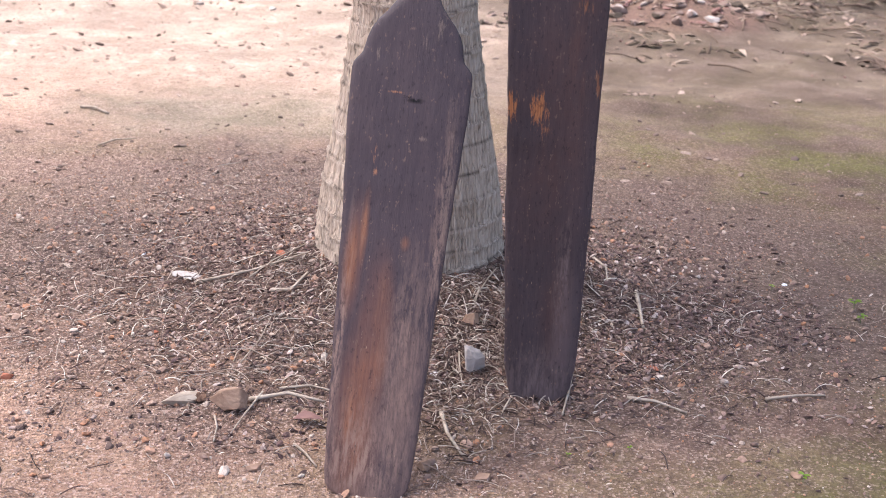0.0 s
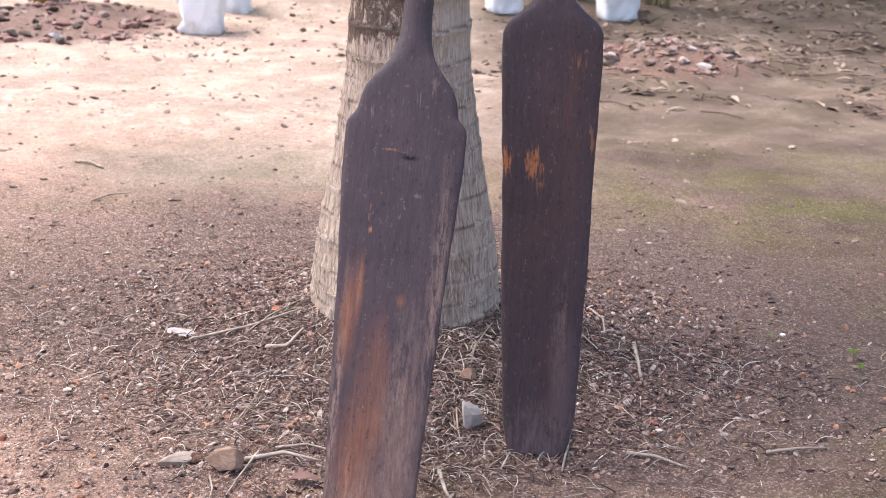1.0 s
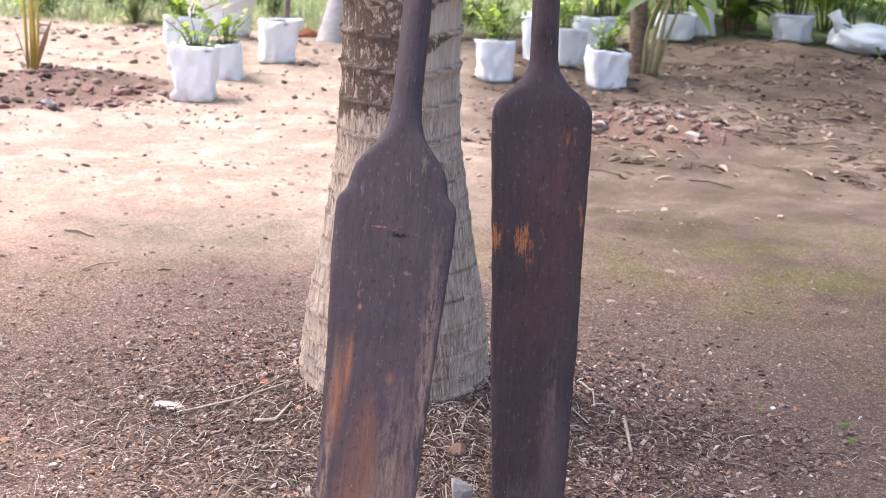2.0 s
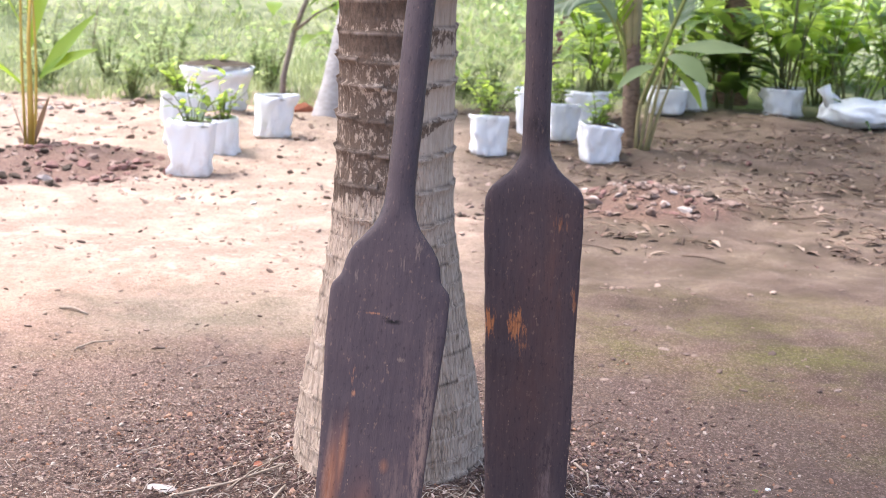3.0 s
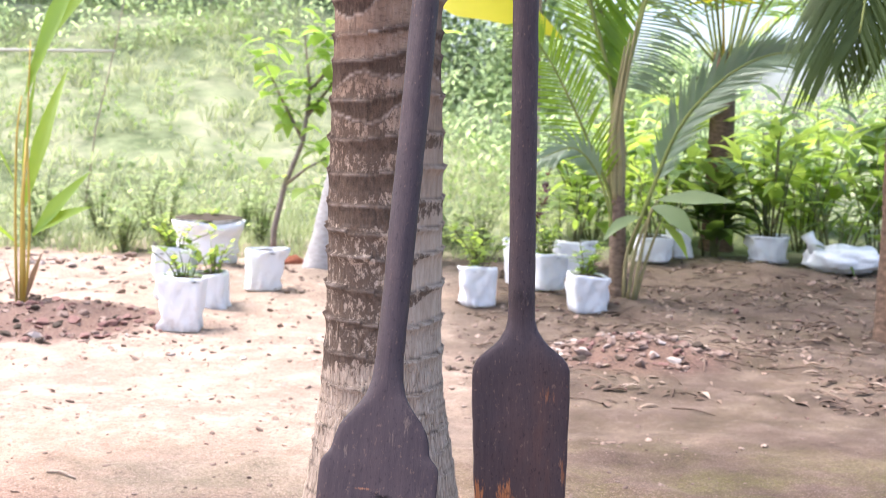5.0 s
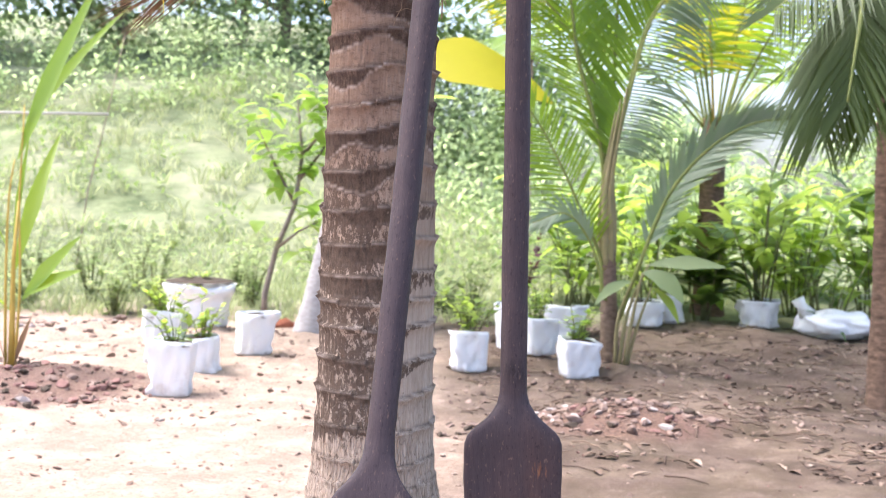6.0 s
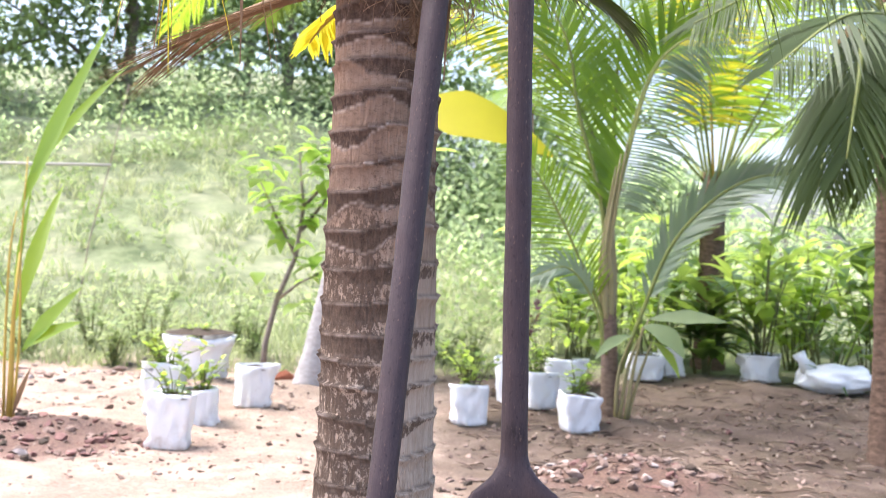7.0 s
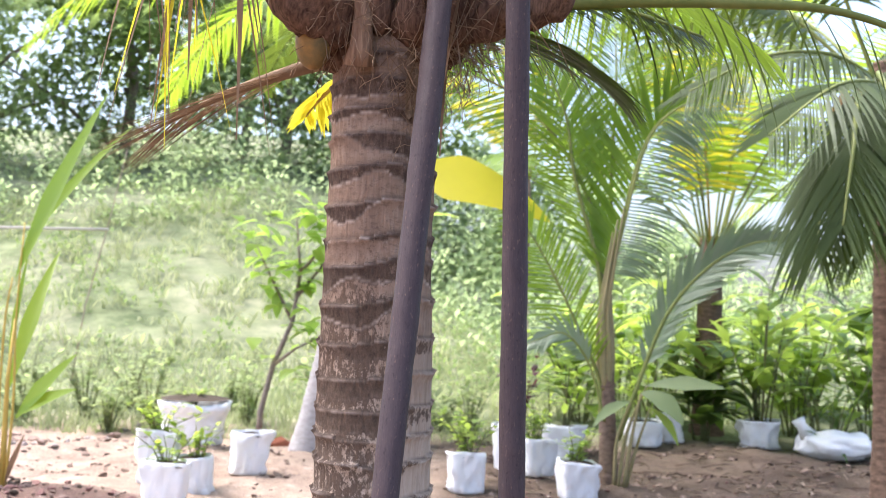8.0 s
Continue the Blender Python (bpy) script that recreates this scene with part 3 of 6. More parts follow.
def lathe(profile, sides=24, wobble=0.0, freq=3.0, seed=0.0, square=0.0):
    """Rings (z, radius) round the z axis, with an uneven and squared outline."""
    vs, fs = [], []
    for z, r in profile:
        for k in range(sides):
            a = 2 * math.pi * k / sides
            c, s = math.cos(a), math.sin(a)
            q = 1 + square * (1 / max(abs(c), abs(s)) - 1)
            w = 1 + wobble * noise.noise(Vector((c * freq, s * freq, z * freq * 5 + seed)))
            vs.append(Vector((c * r * q * w, s * r * q * w, z)))
    for i in range(len(profile) - 1):
        for k in range(sides):
            a, b = i * sides + k, i * sides + (k + 1) % sides
            fs.append((a, b, b + sides, a + sides))
    fs.append(tuple(reversed(range(sides))))
    return vs, fs


def pebble(r, seed, flat=0.7, cuts=1):
    """A lump of stone: a ball with uneven faces cut off it."""
    rng = random.Random(seed * 7.7)
    faces = [(Vector((rng.gauss(0, 1), rng.gauss(0, 1), rng.gauss(0, 1))).normalized(), rng.uniform(0.42, 0.82)) for _ in range(13)]
    bm = bmesh.new()
    bmesh.ops.create_icosphere(bm, subdivisions=cuts, radius=1)
    for v in bm.verts:
        p = v.co * (1 + 0.35 * noise.noise(v.co * 1.3 + Vector((seed * 3.1, seed, 0))))
        if cuts > 1:
            for n, d in faces:
                over = p.dot(n) - d
                if over > 0:
                    p = p - n * over * 0.97
            p = p * (1 + 0.05 * noise.noise(v.co * 6 + Vector((seed, 0, 0))))
        v.co = Vector((p.x * 1.15, p.y, p.z * flat)) * r
    return bm


# ---- ground ----
def spread(dense_from, dense_to, step, far_from, far_to, grow):
    xs = list(np.arange(dense_from, dense_to, step))
    s = step
    while xs[-1] < far_to:
        s *= grow
        xs.append(xs[-1] + s)
    s = step
    while xs[0] > far_from:
        s *= grow
        xs.insert(0, xs[0] - s)
    return [float(v) for v in xs]


def build_ground():
    xs, ys = spread(-2.2, 2.2, 0.028, -260, 260, 1.07), spread(1.2, 4.6, 0.028, -60, 420, 1.045)
    vs = [(x, y, ground_z(x, y)) for y in ys for x in xs]
    w = len(xs)
    fs = [(j * w + i, j * w + i + 1, (j + 1) * w + i + 1, (j + 1) * w + i) for j in range(len(ys) - 1) for i in range(w - 1)]
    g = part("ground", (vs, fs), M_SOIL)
    tagged(g, "reddish laterite soil with moss films, bare sand and grass beyond", "ground", kind="structure")


build_ground()


# ---- oars ----
def build_oar(name, label, foot, slope_x, slope_y, profile, thick, split, material, blade_label, shaft_label):
    """Lofted from half widths along its length; leans back by slope_y and sideways by slope_x."""
    k = math.sqrt(1 + slope_x**2 + slope_y**2)
    zax = Vector((slope_x, slope_y, 1)).normalized()
    xax = (Vector((1, 0, 0)) - zax * zax.x).normalized()
    yax = zax.cross(xax)
    m = Matrix((xax, yax, zax)).transposed().to_4x4()
    m.translation = foot
    oar = thing(name, m, label, "oar", "oars leaning on the palm")
    zs = [p[0] * k for p in profile]
    hs = [p[1] for p in profile]
    ts = [p[0] * k for p in thick]
    th = [p[1] for p in thick]
    dense = sorted(set(zs) | set(float(v) for v in np.arange(0, zs[-1], 0.01)))
    sides = 40

    def ring(z):
        hw, ht = float(np.interp(z, zs, hs)), float(np.interp(z, ts, th))
        e = 2 / (2 + 3.2 * max(0.0, min(1.0, (hw / ht - 1.2) / 2)))  # flat blade to round shaft
        out_ring = []
        for i in range(sides):
            a = 2 * math.pi * i / sides
            c, s = math.cos(a), math.sin(a)
            x, y = hw * math.copysign(abs(c) ** e, c), ht * math.copysign(abs(s) ** e, s)
            crown = 1 + 0.25 * (1 - (x / hw) ** 2) * min(1.0, max(0.0, (hw - 0.03) / 0.05))
            q = Vector((x, y * crown + ht, z))
            worn = 0.0016 * noise.noise(q * 23) + 0.0012 * noise.noise(Vector((x * 60, y * 60, z * 6)))
            out_ring.append(Vector((q.x + worn * c, q.y + worn * s, z)))
        return out_ring

    cut = split * k
    for pname, rows, plabel in (("blade", [z for z in dense if z <= cut], blade_label), ("shaft", [z for z in dense if z >= cut], shaft_label)):
        if pname == "shaft":
            rows = [cut] + [z for z in rows if z > cut]
        else:
            rows = [z for z in rows if z < cut] + [cut]
        vs, fs = [], []
        for z in rows:
            vs += ring(z)
        for j in range(len(rows) - 1):
            for i in range(sides):
                a, b = j * sides + i, j * sides + (i + 1) % sides
                fs.append((a, b, b + sides, a + sides))
        end = 0 if pname == "blade" else (len(rows) - 1) * sides
        cap = list(range(len(vs), len(vs) + sides))
        vs += [v.copy() for v in vs[end : end + sides]]
        fs.append(tuple(reversed(cap)) if pname == "blade" else tuple(cap))
        part(pname, (vs, fs), material, oar, plabel)
    return oar


OAR_A = [(0, 0.050), (0.006, 0.064), (0.016, 0.072), (0.04, 0.0765), (0.25, 0.086), (0.44, 0.0935), (0.62, 0.1055), (0.68, 0.107), (0.695, 0.1068), (0.704, 0.1045), (0.711, 0.099), (0.717, 0.093), (0.723, 0.0893),
         (0.731, 0.0872), (0.747, 0.0845), (0.762, 0.079), (0.778, 0.068), (0.793, 0.055), (0.807, 0.044), (0.823, 0.0355), (0.845, 0.0295), (0.885, 0.0266), (0.93, 0.026), (1.2, 0.027), (1.8, 0.0282), (2.34, 0.028), (2.355, 0.02)]
OAR_B = [(0, 0.026), (0.006, 0.042), (0.016, 0.054), (0.035, 0.063), (0.08, 0.071), (0.14, 0.0745), (0.37, 0.0825), (0.595, 0.088), (0.78, 0.094), (0.82, 0.0945), (0.845, 0.0935), (0.858, 0.089),
         (0.868, 0.081), (0.878, 0.069), (0.889, 0.056), (0.902, 0.043), (0.92, 0.032), (0.94, 0.0275), (0.98, 0.0258), (1.35, 0.0255), (2.0, 0.0245), (2.27, 0.0245), (2.28, 0.018)]
THICK_A = [(0, 0.007), (0.02, 0.0095), (0.5, 0.0125), (0.75, 0.016), (0.9, 0.025), (1.2, 0.027), (2.36, 0.028)]
THICK_B = [(0, 0.006), (0.03, 0.0095), (0.6, 0.0125), (0.83, 0.0155), (0.95, 0.0235), (1.2, 0.0255), (2.3, 0.0245)]
build_oar("oar", "dark wooden oar, stepped shoulders, brown-worn blade, leaning on the palm", (-0.095, 1.987, 0.0), 0.068, 0.379, OAR_A, THICK_A, 0.778, M_OAR_A,
          "dark blade worn to reddish brown at its foot", "round blackish shaft")
build_oar("oar", "dark wooden oar, square shoulders, orange scar, upright beside the palm", (0.2245, 2.372, 0.0), -0.011, 0.073, OAR_B, THICK_B, 0.93, M_OAR_B,
          "blackish blade with a raw orange scar", "round blackish shaft")


# ---- palms ----
def build_trunk(parent, profile, lean, rings, seed, sides=120, step=0.009, material=None, crack=1.0):
    """A ringed palm trunk: ledges at the leaf scars and cracked bark near the foot."""
    zs = [p[0] for p in profile]
    rs = [p[1] for p in profile]
    top = zs[-1]
    rows = [float(v) for v in np.arange(zs[0], top, step)] + [top]
    edges = rings
    vs, fs, scar, tone, edge = [], [], [], [], []
    for z in rows:
        r = float(np.interp(z, zs, rs))
        foot = max(0.0, min(1.0, (0.95 - z) / 0.45)) * crack
        for k in range(sides):
            a = 2 * math.pi * k / sides
            c, s = math.cos(a), math.sin(a)
            tilt = z + 0.012 * math.sin(a + seed + 1.5 * z) + 0.020 * noise.noise(Vector((c * 1.1, s * 1.1, z * 1.6 + seed))) * (1 - 0.6 * foot)
            i = int(np.searchsorted(edges, tilt)) - 1
            lo = edges[max(i, 0)]
            hi = edges[min(i + 1, len(edges) - 1)]
            u = (tilt - lo) / max(hi - lo, 1e-3) if hi > lo else 0.5
            u = min(max(u, 0.0), 1.0)
            ring_n = noise.noise(Vector((c * 0.8, s * 0.8, lo * 37 + seed)))
            wedge = 0.66 + 0.95 * ring_n + 0.07 * noise.noise(Vector((c * 9, s * 9, z * 30)))  # where the dark scar of this ring begins
            dark = 1.0 if u > wedge else max(0.0, 1 - (wedge - u) * 14)
            ledge = (0.0115 * u**6 - 0.002) * (0.85 + 0.9 * ring_n)
            line = abs(noise.noise(Vector((c * 27, s * 27, z * 5 + seed))))
            crackle = foot * (-0.0022 * max(0.0, 1 - line * 4.5) + 0.0012 * noise.noise(Vector((c * 16, s * 16, z * 22 + seed))))
            lump = 0.006 * noise.noise(Vector((c * 2, s * 2, z * 4 + seed)))
            rr = r + ledge * (1 - 0.5 * foot) + crackle + lump + 0.0018 * noise.noise(Vector((c * 30, s * 30, z * 60)))
            vs.append(Vector((c * rr + lean[0] * z, s * rr + lean[1] * z, z)))
            scar.append(max(0.0, 1 - u * 9) * 0.75 + max(0.0, -crackle * 210 - 0.1))
            tone.append(dark * (1 - foot))
            edge.append((max(0.0, 1 - abs(u - wedge) * 18) * (0.95 if z > 1.3 else 0.15) + max(0.0, (u - 0.9) * 10) * 0.5) * (0.5 + 0.8 * noise.noise(Vector((c * 4, s * 4, z * 9)))))
    for j in range(len(rows) - 1):
        for k in range(sides):
            a, b = j * sides + k, j * sides + (k + 1) % sides
            fs.append((a, b, b + sides, a + sides))
    fs.append(tuple(range((len(rows) - 1) * sides, len(rows) * sides)))
    ob = part("trunk", (vs, fs), material or M_TRUNK, parent)
    for which, values in (("scar", scar), ("tone", tone), ("edge", edge)):
        at = ob.data.attributes.new(which, "FLOAT", "POINT")
        at.data.foreach_set("value", [min(max(v, 0.0), 1.0) for v in values])
    return ob


def ring_heights(start, end, low, high, rng):
    zs, z = [start], start
    while z < end:
        u = (z - start) / (end - start)
        z += (low + (high - low) * min(1.0, u * 1.6)) * rng.uniform(0.75, 1.3)
        zs.append(z)
    return zs


def frond_shape(base, azimuth, elev, length, droop, leaf_len, pairs, rng, hang=0.5, width=0.028, bare=0.2, sweep=0.5, rib=0.016, raggedness=0.1, roll=0.0, lift=0.35):
    """A feather palm leaf: its rib, and its leaflets as a second mesh. azimuth from +x, degrees."""
    az, el = radians(azimuth), radians(elev)
    d = Vector((math.cos(az) * math.cos(el), math.sin(az) * math.cos(el), math.sin(el)))
    p = Vector(base)
    n = 22
    pts, tans = [], []
    for i in range(n + 1):
        pts.append(p.copy())
        tans.append(d.copy())
        p = p + d * (length / n)
        d = (d + Vector((0, 0, -droop / n * (0.4 + 1.3 * i / n)))).normalized()
    radii = [rib * (1.5 if i == 0 else 1.0) * (1 - 0.85 * i / n) + 0.0015 for i in range(n + 1)]
    ribs = tube(pts, radii, 7)
    leaves = []
    for j in range(pairs):
        s = bare + (1 - bare) * (j + 0.5) / pairs
        f = s * n
        i = min(int(f), n - 1)
        q = pts[i].lerp(pts[i + 1], f - i)
        t = tans[i].lerp(tans[i + 1], f - i).normalized()
        lat0 = t.cross(Vector((0, 0, 1)))
        lat0 = lat0.normalized() if lat0.length > 0.05 else Vector((math.sin(az), -math.cos(az), 0))
        if roll:
            lat0 = Matrix.Rotation(radians(roll), 3, t) @ lat0
        nor = lat0.cross(t).normalized()
        prof = (0.55 + 0.45 * min(1.0, (s - bare) / 0.25)) * (1 - 0.62 * max(0.0, (s - 0.55) / 0.45) ** 1.5)
        for side in (-1, 1):
            if rng.random() < raggedness * 0.5:
                continue
            length_j = leaf_len * prof * rng.uniform(0.85, 1.1)
            sw = sweep + 0.5 * s + rng.uniform(-0.1, 0.1)
            way = (lat0 * side + t * sw + nor * rng.uniform(lift - 0.15, lift + 0.15)).normalized()
            way = (way + Vector((0, 0, -0.7 * hang * rng.uniform(0.8, 1.2)))).normalized()
            m = 5
            lp, lw, la = [], [], []
            pp, dd = q.copy(), way.copy()
            hg = hang * rng.uniform(0.7, 1.35)
            for e in range(m + 1):
                u = e / m
                ac = dd.cross(nor)
                ac = ac.normalized() if ac.length > 1e-3 else t
                lp.append(pp.copy())
                lw.append(width * 0.5 * (0.35 + 1.6 * u if u < 0.4 else (1 - u) * 1.6 + 0.04))
                la.append((ac + nor * rng.uniform(-0.15, 0.15)).normalized())
                pp = pp + dd * (length_j / m)
                dd = (dd + Vector((0, 0, -hg * 0.7 / m * (0.3 + 1.4 * u)))).normalized()
            vs, fs = [], []
            for a, w, ac in zip(lp, lw, la):
                vs += [a - ac * w, a + ac * w]
            for e in range(m):
                fs.append((2 * e, 2 * e + 1, 2 * e + 3, 2 * e + 2))
            leaves.append((vs, fs))
    return ribs, join(leaves)


def add_frond(parent, mats, label="", **kw):
    ribs, leaves = frond_shape(**kw)
    rib = part("frond", ribs, mats[0], parent, label)
    tagged(part("foliage", leaves, mats[1], rib), kind="stuff")
    return rib


def spine_curve(points, n=26):
    """A smooth line through a few places."""
    ps = [Vector(p) for p in points]
    ps = [ps[0] * 2 - ps[1]] + ps + [ps[-1] * 2 - ps[-2]]
    out_points = []
    for k in range(n + 1):
        f = k / n * (len(ps) - 3)
        i = min(int(f), len(ps) - 4)
        u = f - i
        a, b, c, d = ps[i : i + 4]
        out_points.append(0.5 * (b * 2 + (c - a) * u + (a * 2 - b * 5 + c * 4 - d) * u * u + (b * 3 - a - c * 3 + d) * u**3))
    return out_points


def bent_frond(parent, mats, points, leaf_len, pairs, rng, face=(0, -1, 0), hang=0.3, width=0.03, bare=0.25, sweep=0.9, rib=0.02, raggedness=0.08, lift=0.2, sides=(-1, 1), label=""):
    """A palm leaf whose rib bends through given places; its flat side turns towards face."""
    pts = spine_curve(points)
    n = len(pts) - 1
    face = Vector(face).normalized()
    leaves = []
    for j in range(pairs):
        s = bare + (1 - bare) * (j + 0.5) / pairs
        i = min(int(s * n), n - 1)
        q = pts[i].lerp(pts[i + 1], s * n - i)
        t = (pts[min(i + 2, n)] - pts[max(i - 1, 0)]).normalized()
        lat = t.cross(face)
        lat = lat.normalized() if lat.length > 0.05 else Vector((1, 0, 0))
        nor = lat.cross(t).normalized()
        prof = (0.5 + 0.5 * min(1.0, (s - bare) / 0.22)) * (1 - 0.6 * max(0.0, (s - 0.55) / 0.45) ** 1.4)
        for side in sides:
            if rng.random() < raggedness:
                continue
            length_j = leaf_len * prof * rng.uniform(0.85, 1.1)
            dd = (lat * side + t * (sweep + 0.5 * s + rng.gauss(0, 0.06)) + nor * rng.gauss(lift, 0.08)).normalized()
            dd = (dd + Vector((0, 0, -0.5 * hang))).normalized()
            hg = hang * rng.uniform(0.7, 1.3)
            pp, vs, m = q.copy(), [], 6
            for e in range(m + 1):
                u = e / m
                ac = dd.cross(nor)
                ac = ac.normalized() if ac.length > 1e-3 else t
                ac = (ac + nor * 0.45 * side).normalized()
                w = width * 0.5 * (0.4 + 1.5 * u if u < 0.4 else (1 - u) * 1.62 + 0.03)
                vs += [pp - ac * w, pp + ac * w]
                pp = pp + dd * (length_j / m)
                dd = (dd + Vector((0, 0, -hg / m * (0.3 + 1.4 * u)))).normalized()
            leaves.append((vs, [(2 * e, 2 * e + 1, 2 * e + 3, 2 * e + 2) for e in range(m)]))
    stalk = part("frond", tube(pts, [rib * (1 - 0.86 * i / n) + 0.0015 for i in range(n + 1)], 8), mats[0], parent, label)
    tagged(part("foliage", join(leaves), mats[1], stalk), kind="stuff")
    return stalk


GREEN, YOUNG, SHEEN, YELLOW, DEAD = (M_RACHIS, M_FROND), (M_RACHIS, M_FROND_YOUNG), (M_RACHIS, M_FROND_SHEEN), (M_RACHIS_YELLOW, M_FROND_YELLOW), (M_RACHIS_DEAD, M_FROND_DEAD)


def build_main_palm():
    rng = random.Random(4)
    palm = thing("coconut_palm", pose(-0.074, 3.03, 0), "coconut palm with a ringed grey-brown trunk and brown fibrous crown base", "palm tree")
    prof = [(-0.05, 0.25), (0.0, 0.243), (0.10, 0.236), (0.2, 0.226), (0.3, 0.213), (0.43, 0.19), (0.57, 0.165), (0.68, 0.149), (0.84, 0.139), (1.1, 0.137), (1.37, 0.133), (1.46, 0.129), (1.72, 0.126), (1.93, 0.124), (2.1, 0.12)]
    build_trunk(palm, prof, (-0.004, 0.0), ring_heights(-0.05, 2.1, 0.048, 0.072, rng), 1.7, 400, 0.0065)
    # boat-shaped leaf sheaths round the crown
    for i, (a, z, w, r0) in enumerate(((195, 1.93, 0.16, 0.115), (262, 2.0, 0.07, 0.135), (300, 1.98, 0.13, 0.12), (345, 1.95, 0.15, 0.115), (30, 1.96, 0.15, 0.12), (75, 1.95, 0.15, 0.12), (120, 1.96, 0.15, 0.12), (160, 1.97, 0.15, 0.12), (225, 2.02, 0.14, 0.13), (325, 2.08, 0.12, 0.13))):
        c, s = math.cos(radians(a)), math.sin(radians(a))
        pts = [(c * (r0 + 0.16 * u**1.5), s * (r0 + 0.10 * u**1.5), z + 0.42 * u) for u in (0, 0.03, 0.08, 0.15, 0.22, 0.3, 0.4, 0.5, 0.75, 1.0)]
        rad = [w * f for f in (0.12, 0.28, 0.38, 0.45, 0.44, 0.42, 0.38, 0.34, 0.27, 0.22)]
        vs, fs = tube(pts, rad, 14)
        ctr = [Vector(p) for p in pts]
        vs = [v + (v - ctr[j // 14]) * (0.3 * noise.noise(v * 14 + Vector((i, 0, 0))) + 0.16 * math.sin(j * 2.1 + i)) for j, v in enumerate(vs)]
        part("leaf_sheath", (vs, fs), M_HUSK, palm)
    for pts, rad in (([(0.09, -0.06, 1.99), (0.2, -0.09, 2.06), (0.3, -0.08, 2.09), (0.4, -0.06, 2.12), (0.43, -0.05, 2.14)], [0.03, 0.055, 0.06, 0.05, 0.02]), ([(0.06, -0.1, 1.95), (0.14, -0.12, 2.03), (0.2, -0.1, 2.15)], [0.012, 0.05, 0.06]), ([(-0.1, -0.08, 2.0), (-0.17, -0.12, 2.09), (-0.2, -0.12, 2.2)], [0.05, 0.11, 0.11])):
        fine, frad = [], []
        for k in range(4 * (len(pts) - 1) + 1):
            u = k / 4
            e = min(int(u), len(pts) - 2)
            fine.append(Vector(pts[e]).lerp(Vector(pts[e + 1]), u - e))
            frad.append(rad[e] + (rad[e + 1] - rad[e]) * (u - e))
        vs, fs = tube(fine, frad, 24)
        vs = [v + Vector((0.02, 0.02, 0.03)) * noise.noise(v * 22) + Vector((0.006, 0.006, 0.012)) * noise.noise(v * 75) for v in vs]
        part("leaf_sheath", (vs, fs), M_HUSK, palm, "torn brown fibrous sheath")
    # a nut low on the crown and dry stalks
    nut = bmesh.new()
    bmesh.ops.create_icosphere(nut, subdivisions=4, radius=1)
    for v in nut.verts:
        v.co = Vector((v.co.x * 0.043, v.co.y * 0.043, v.co.z * 0.06 * (1 - 0.12 * v.co.z))) * (1 + 0.06 * noise.noise(v.co * 1.6))
    bmesh.ops.translate(nut, verts=nut.verts, vec=(-0.17, -0.11, 1.985))
    part("coconut", nut, M_NUT, palm, "small yellow-brown coconut")
    # matted fibre cloth
    for a0, n_hair, z0 in ((308, 130, 1.9), (262, 50, 2.0), (345, 260, 2.02), (215, 80, 2.05), (322, 160, 2.05), (240, 60, 2.08)):
        hairs = []
        for _ in range(n_hair):
            a = radians(a0 + rng.gauss(0, 13))
            r = 0.126 + rng.uniform(0.0, 0.02 if z0 < 1.95 else 0.11)
            p = Vector((math.cos(a) * r, math.sin(a) * r, z0 + rng.gauss(0, 0.06)))
            d = Vector((rng.gauss(0, 0.6) + math.cos(a) * 0.3, rng.gauss(0, 0.4) + math.sin(a) * 0.3, rng.gauss(-0.5, 0.7))).normalized()
            pts = [p]
            for _ in range(4):
                d = (d + Vector((rng.gauss(0, 0.35), rng.gauss(0, 0.35), rng.gauss(-0.2, 0.3)))).normalized()
                pts.append(pts[-1] + d * rng.uniform(0.012, 0.03))
            hairs.append(tube(pts, [rng.uniform(0.0005, 0.0012)] * 5, 3, False))
        tagged(part("fibre_mat", join(hairs), M_FIBRE, palm), kind="stuff")
    # rags of woven fibre cloth stuck to the stem
    for a0, a1, z0, z1, ragged in ((292, 335, 1.80, 1.97, 0.05), (318, 352, 1.92, 2.06, 0.04), (196, 226, 1.93, 2.04, 0.04)):
        vs, fs, cols, rows = [], [], 26, 22
        for i in range(rows + 1):
            for k in range(cols + 1):
                u = k / cols
                a = radians(a0 + (a1 - a0) * u)
                low = z0 + ragged * (noise.noise(Vector((u * 7, a0, 0))) + 0.8 * abs(u - 0.5))
                z = low + (z1 - low) * i / rows
                r = 0.127 + 0.006 * noise.noise(Vector((u * 9, z * 40, a0))) + 0.05 * max(0.0, z - 1.95)
                vs.append(Vector((math.cos(a) * r, math.sin(a) * r, z)))
        for i in range(rows):
            for k in range(cols):
                q = i * (cols + 1) + k
                fs.append((q, q + 1, q + cols + 2, q + cols + 1))
        part("fibre_cloth", (vs, fs), M_CLOTH, palm, "ragged tan fibre cloth")
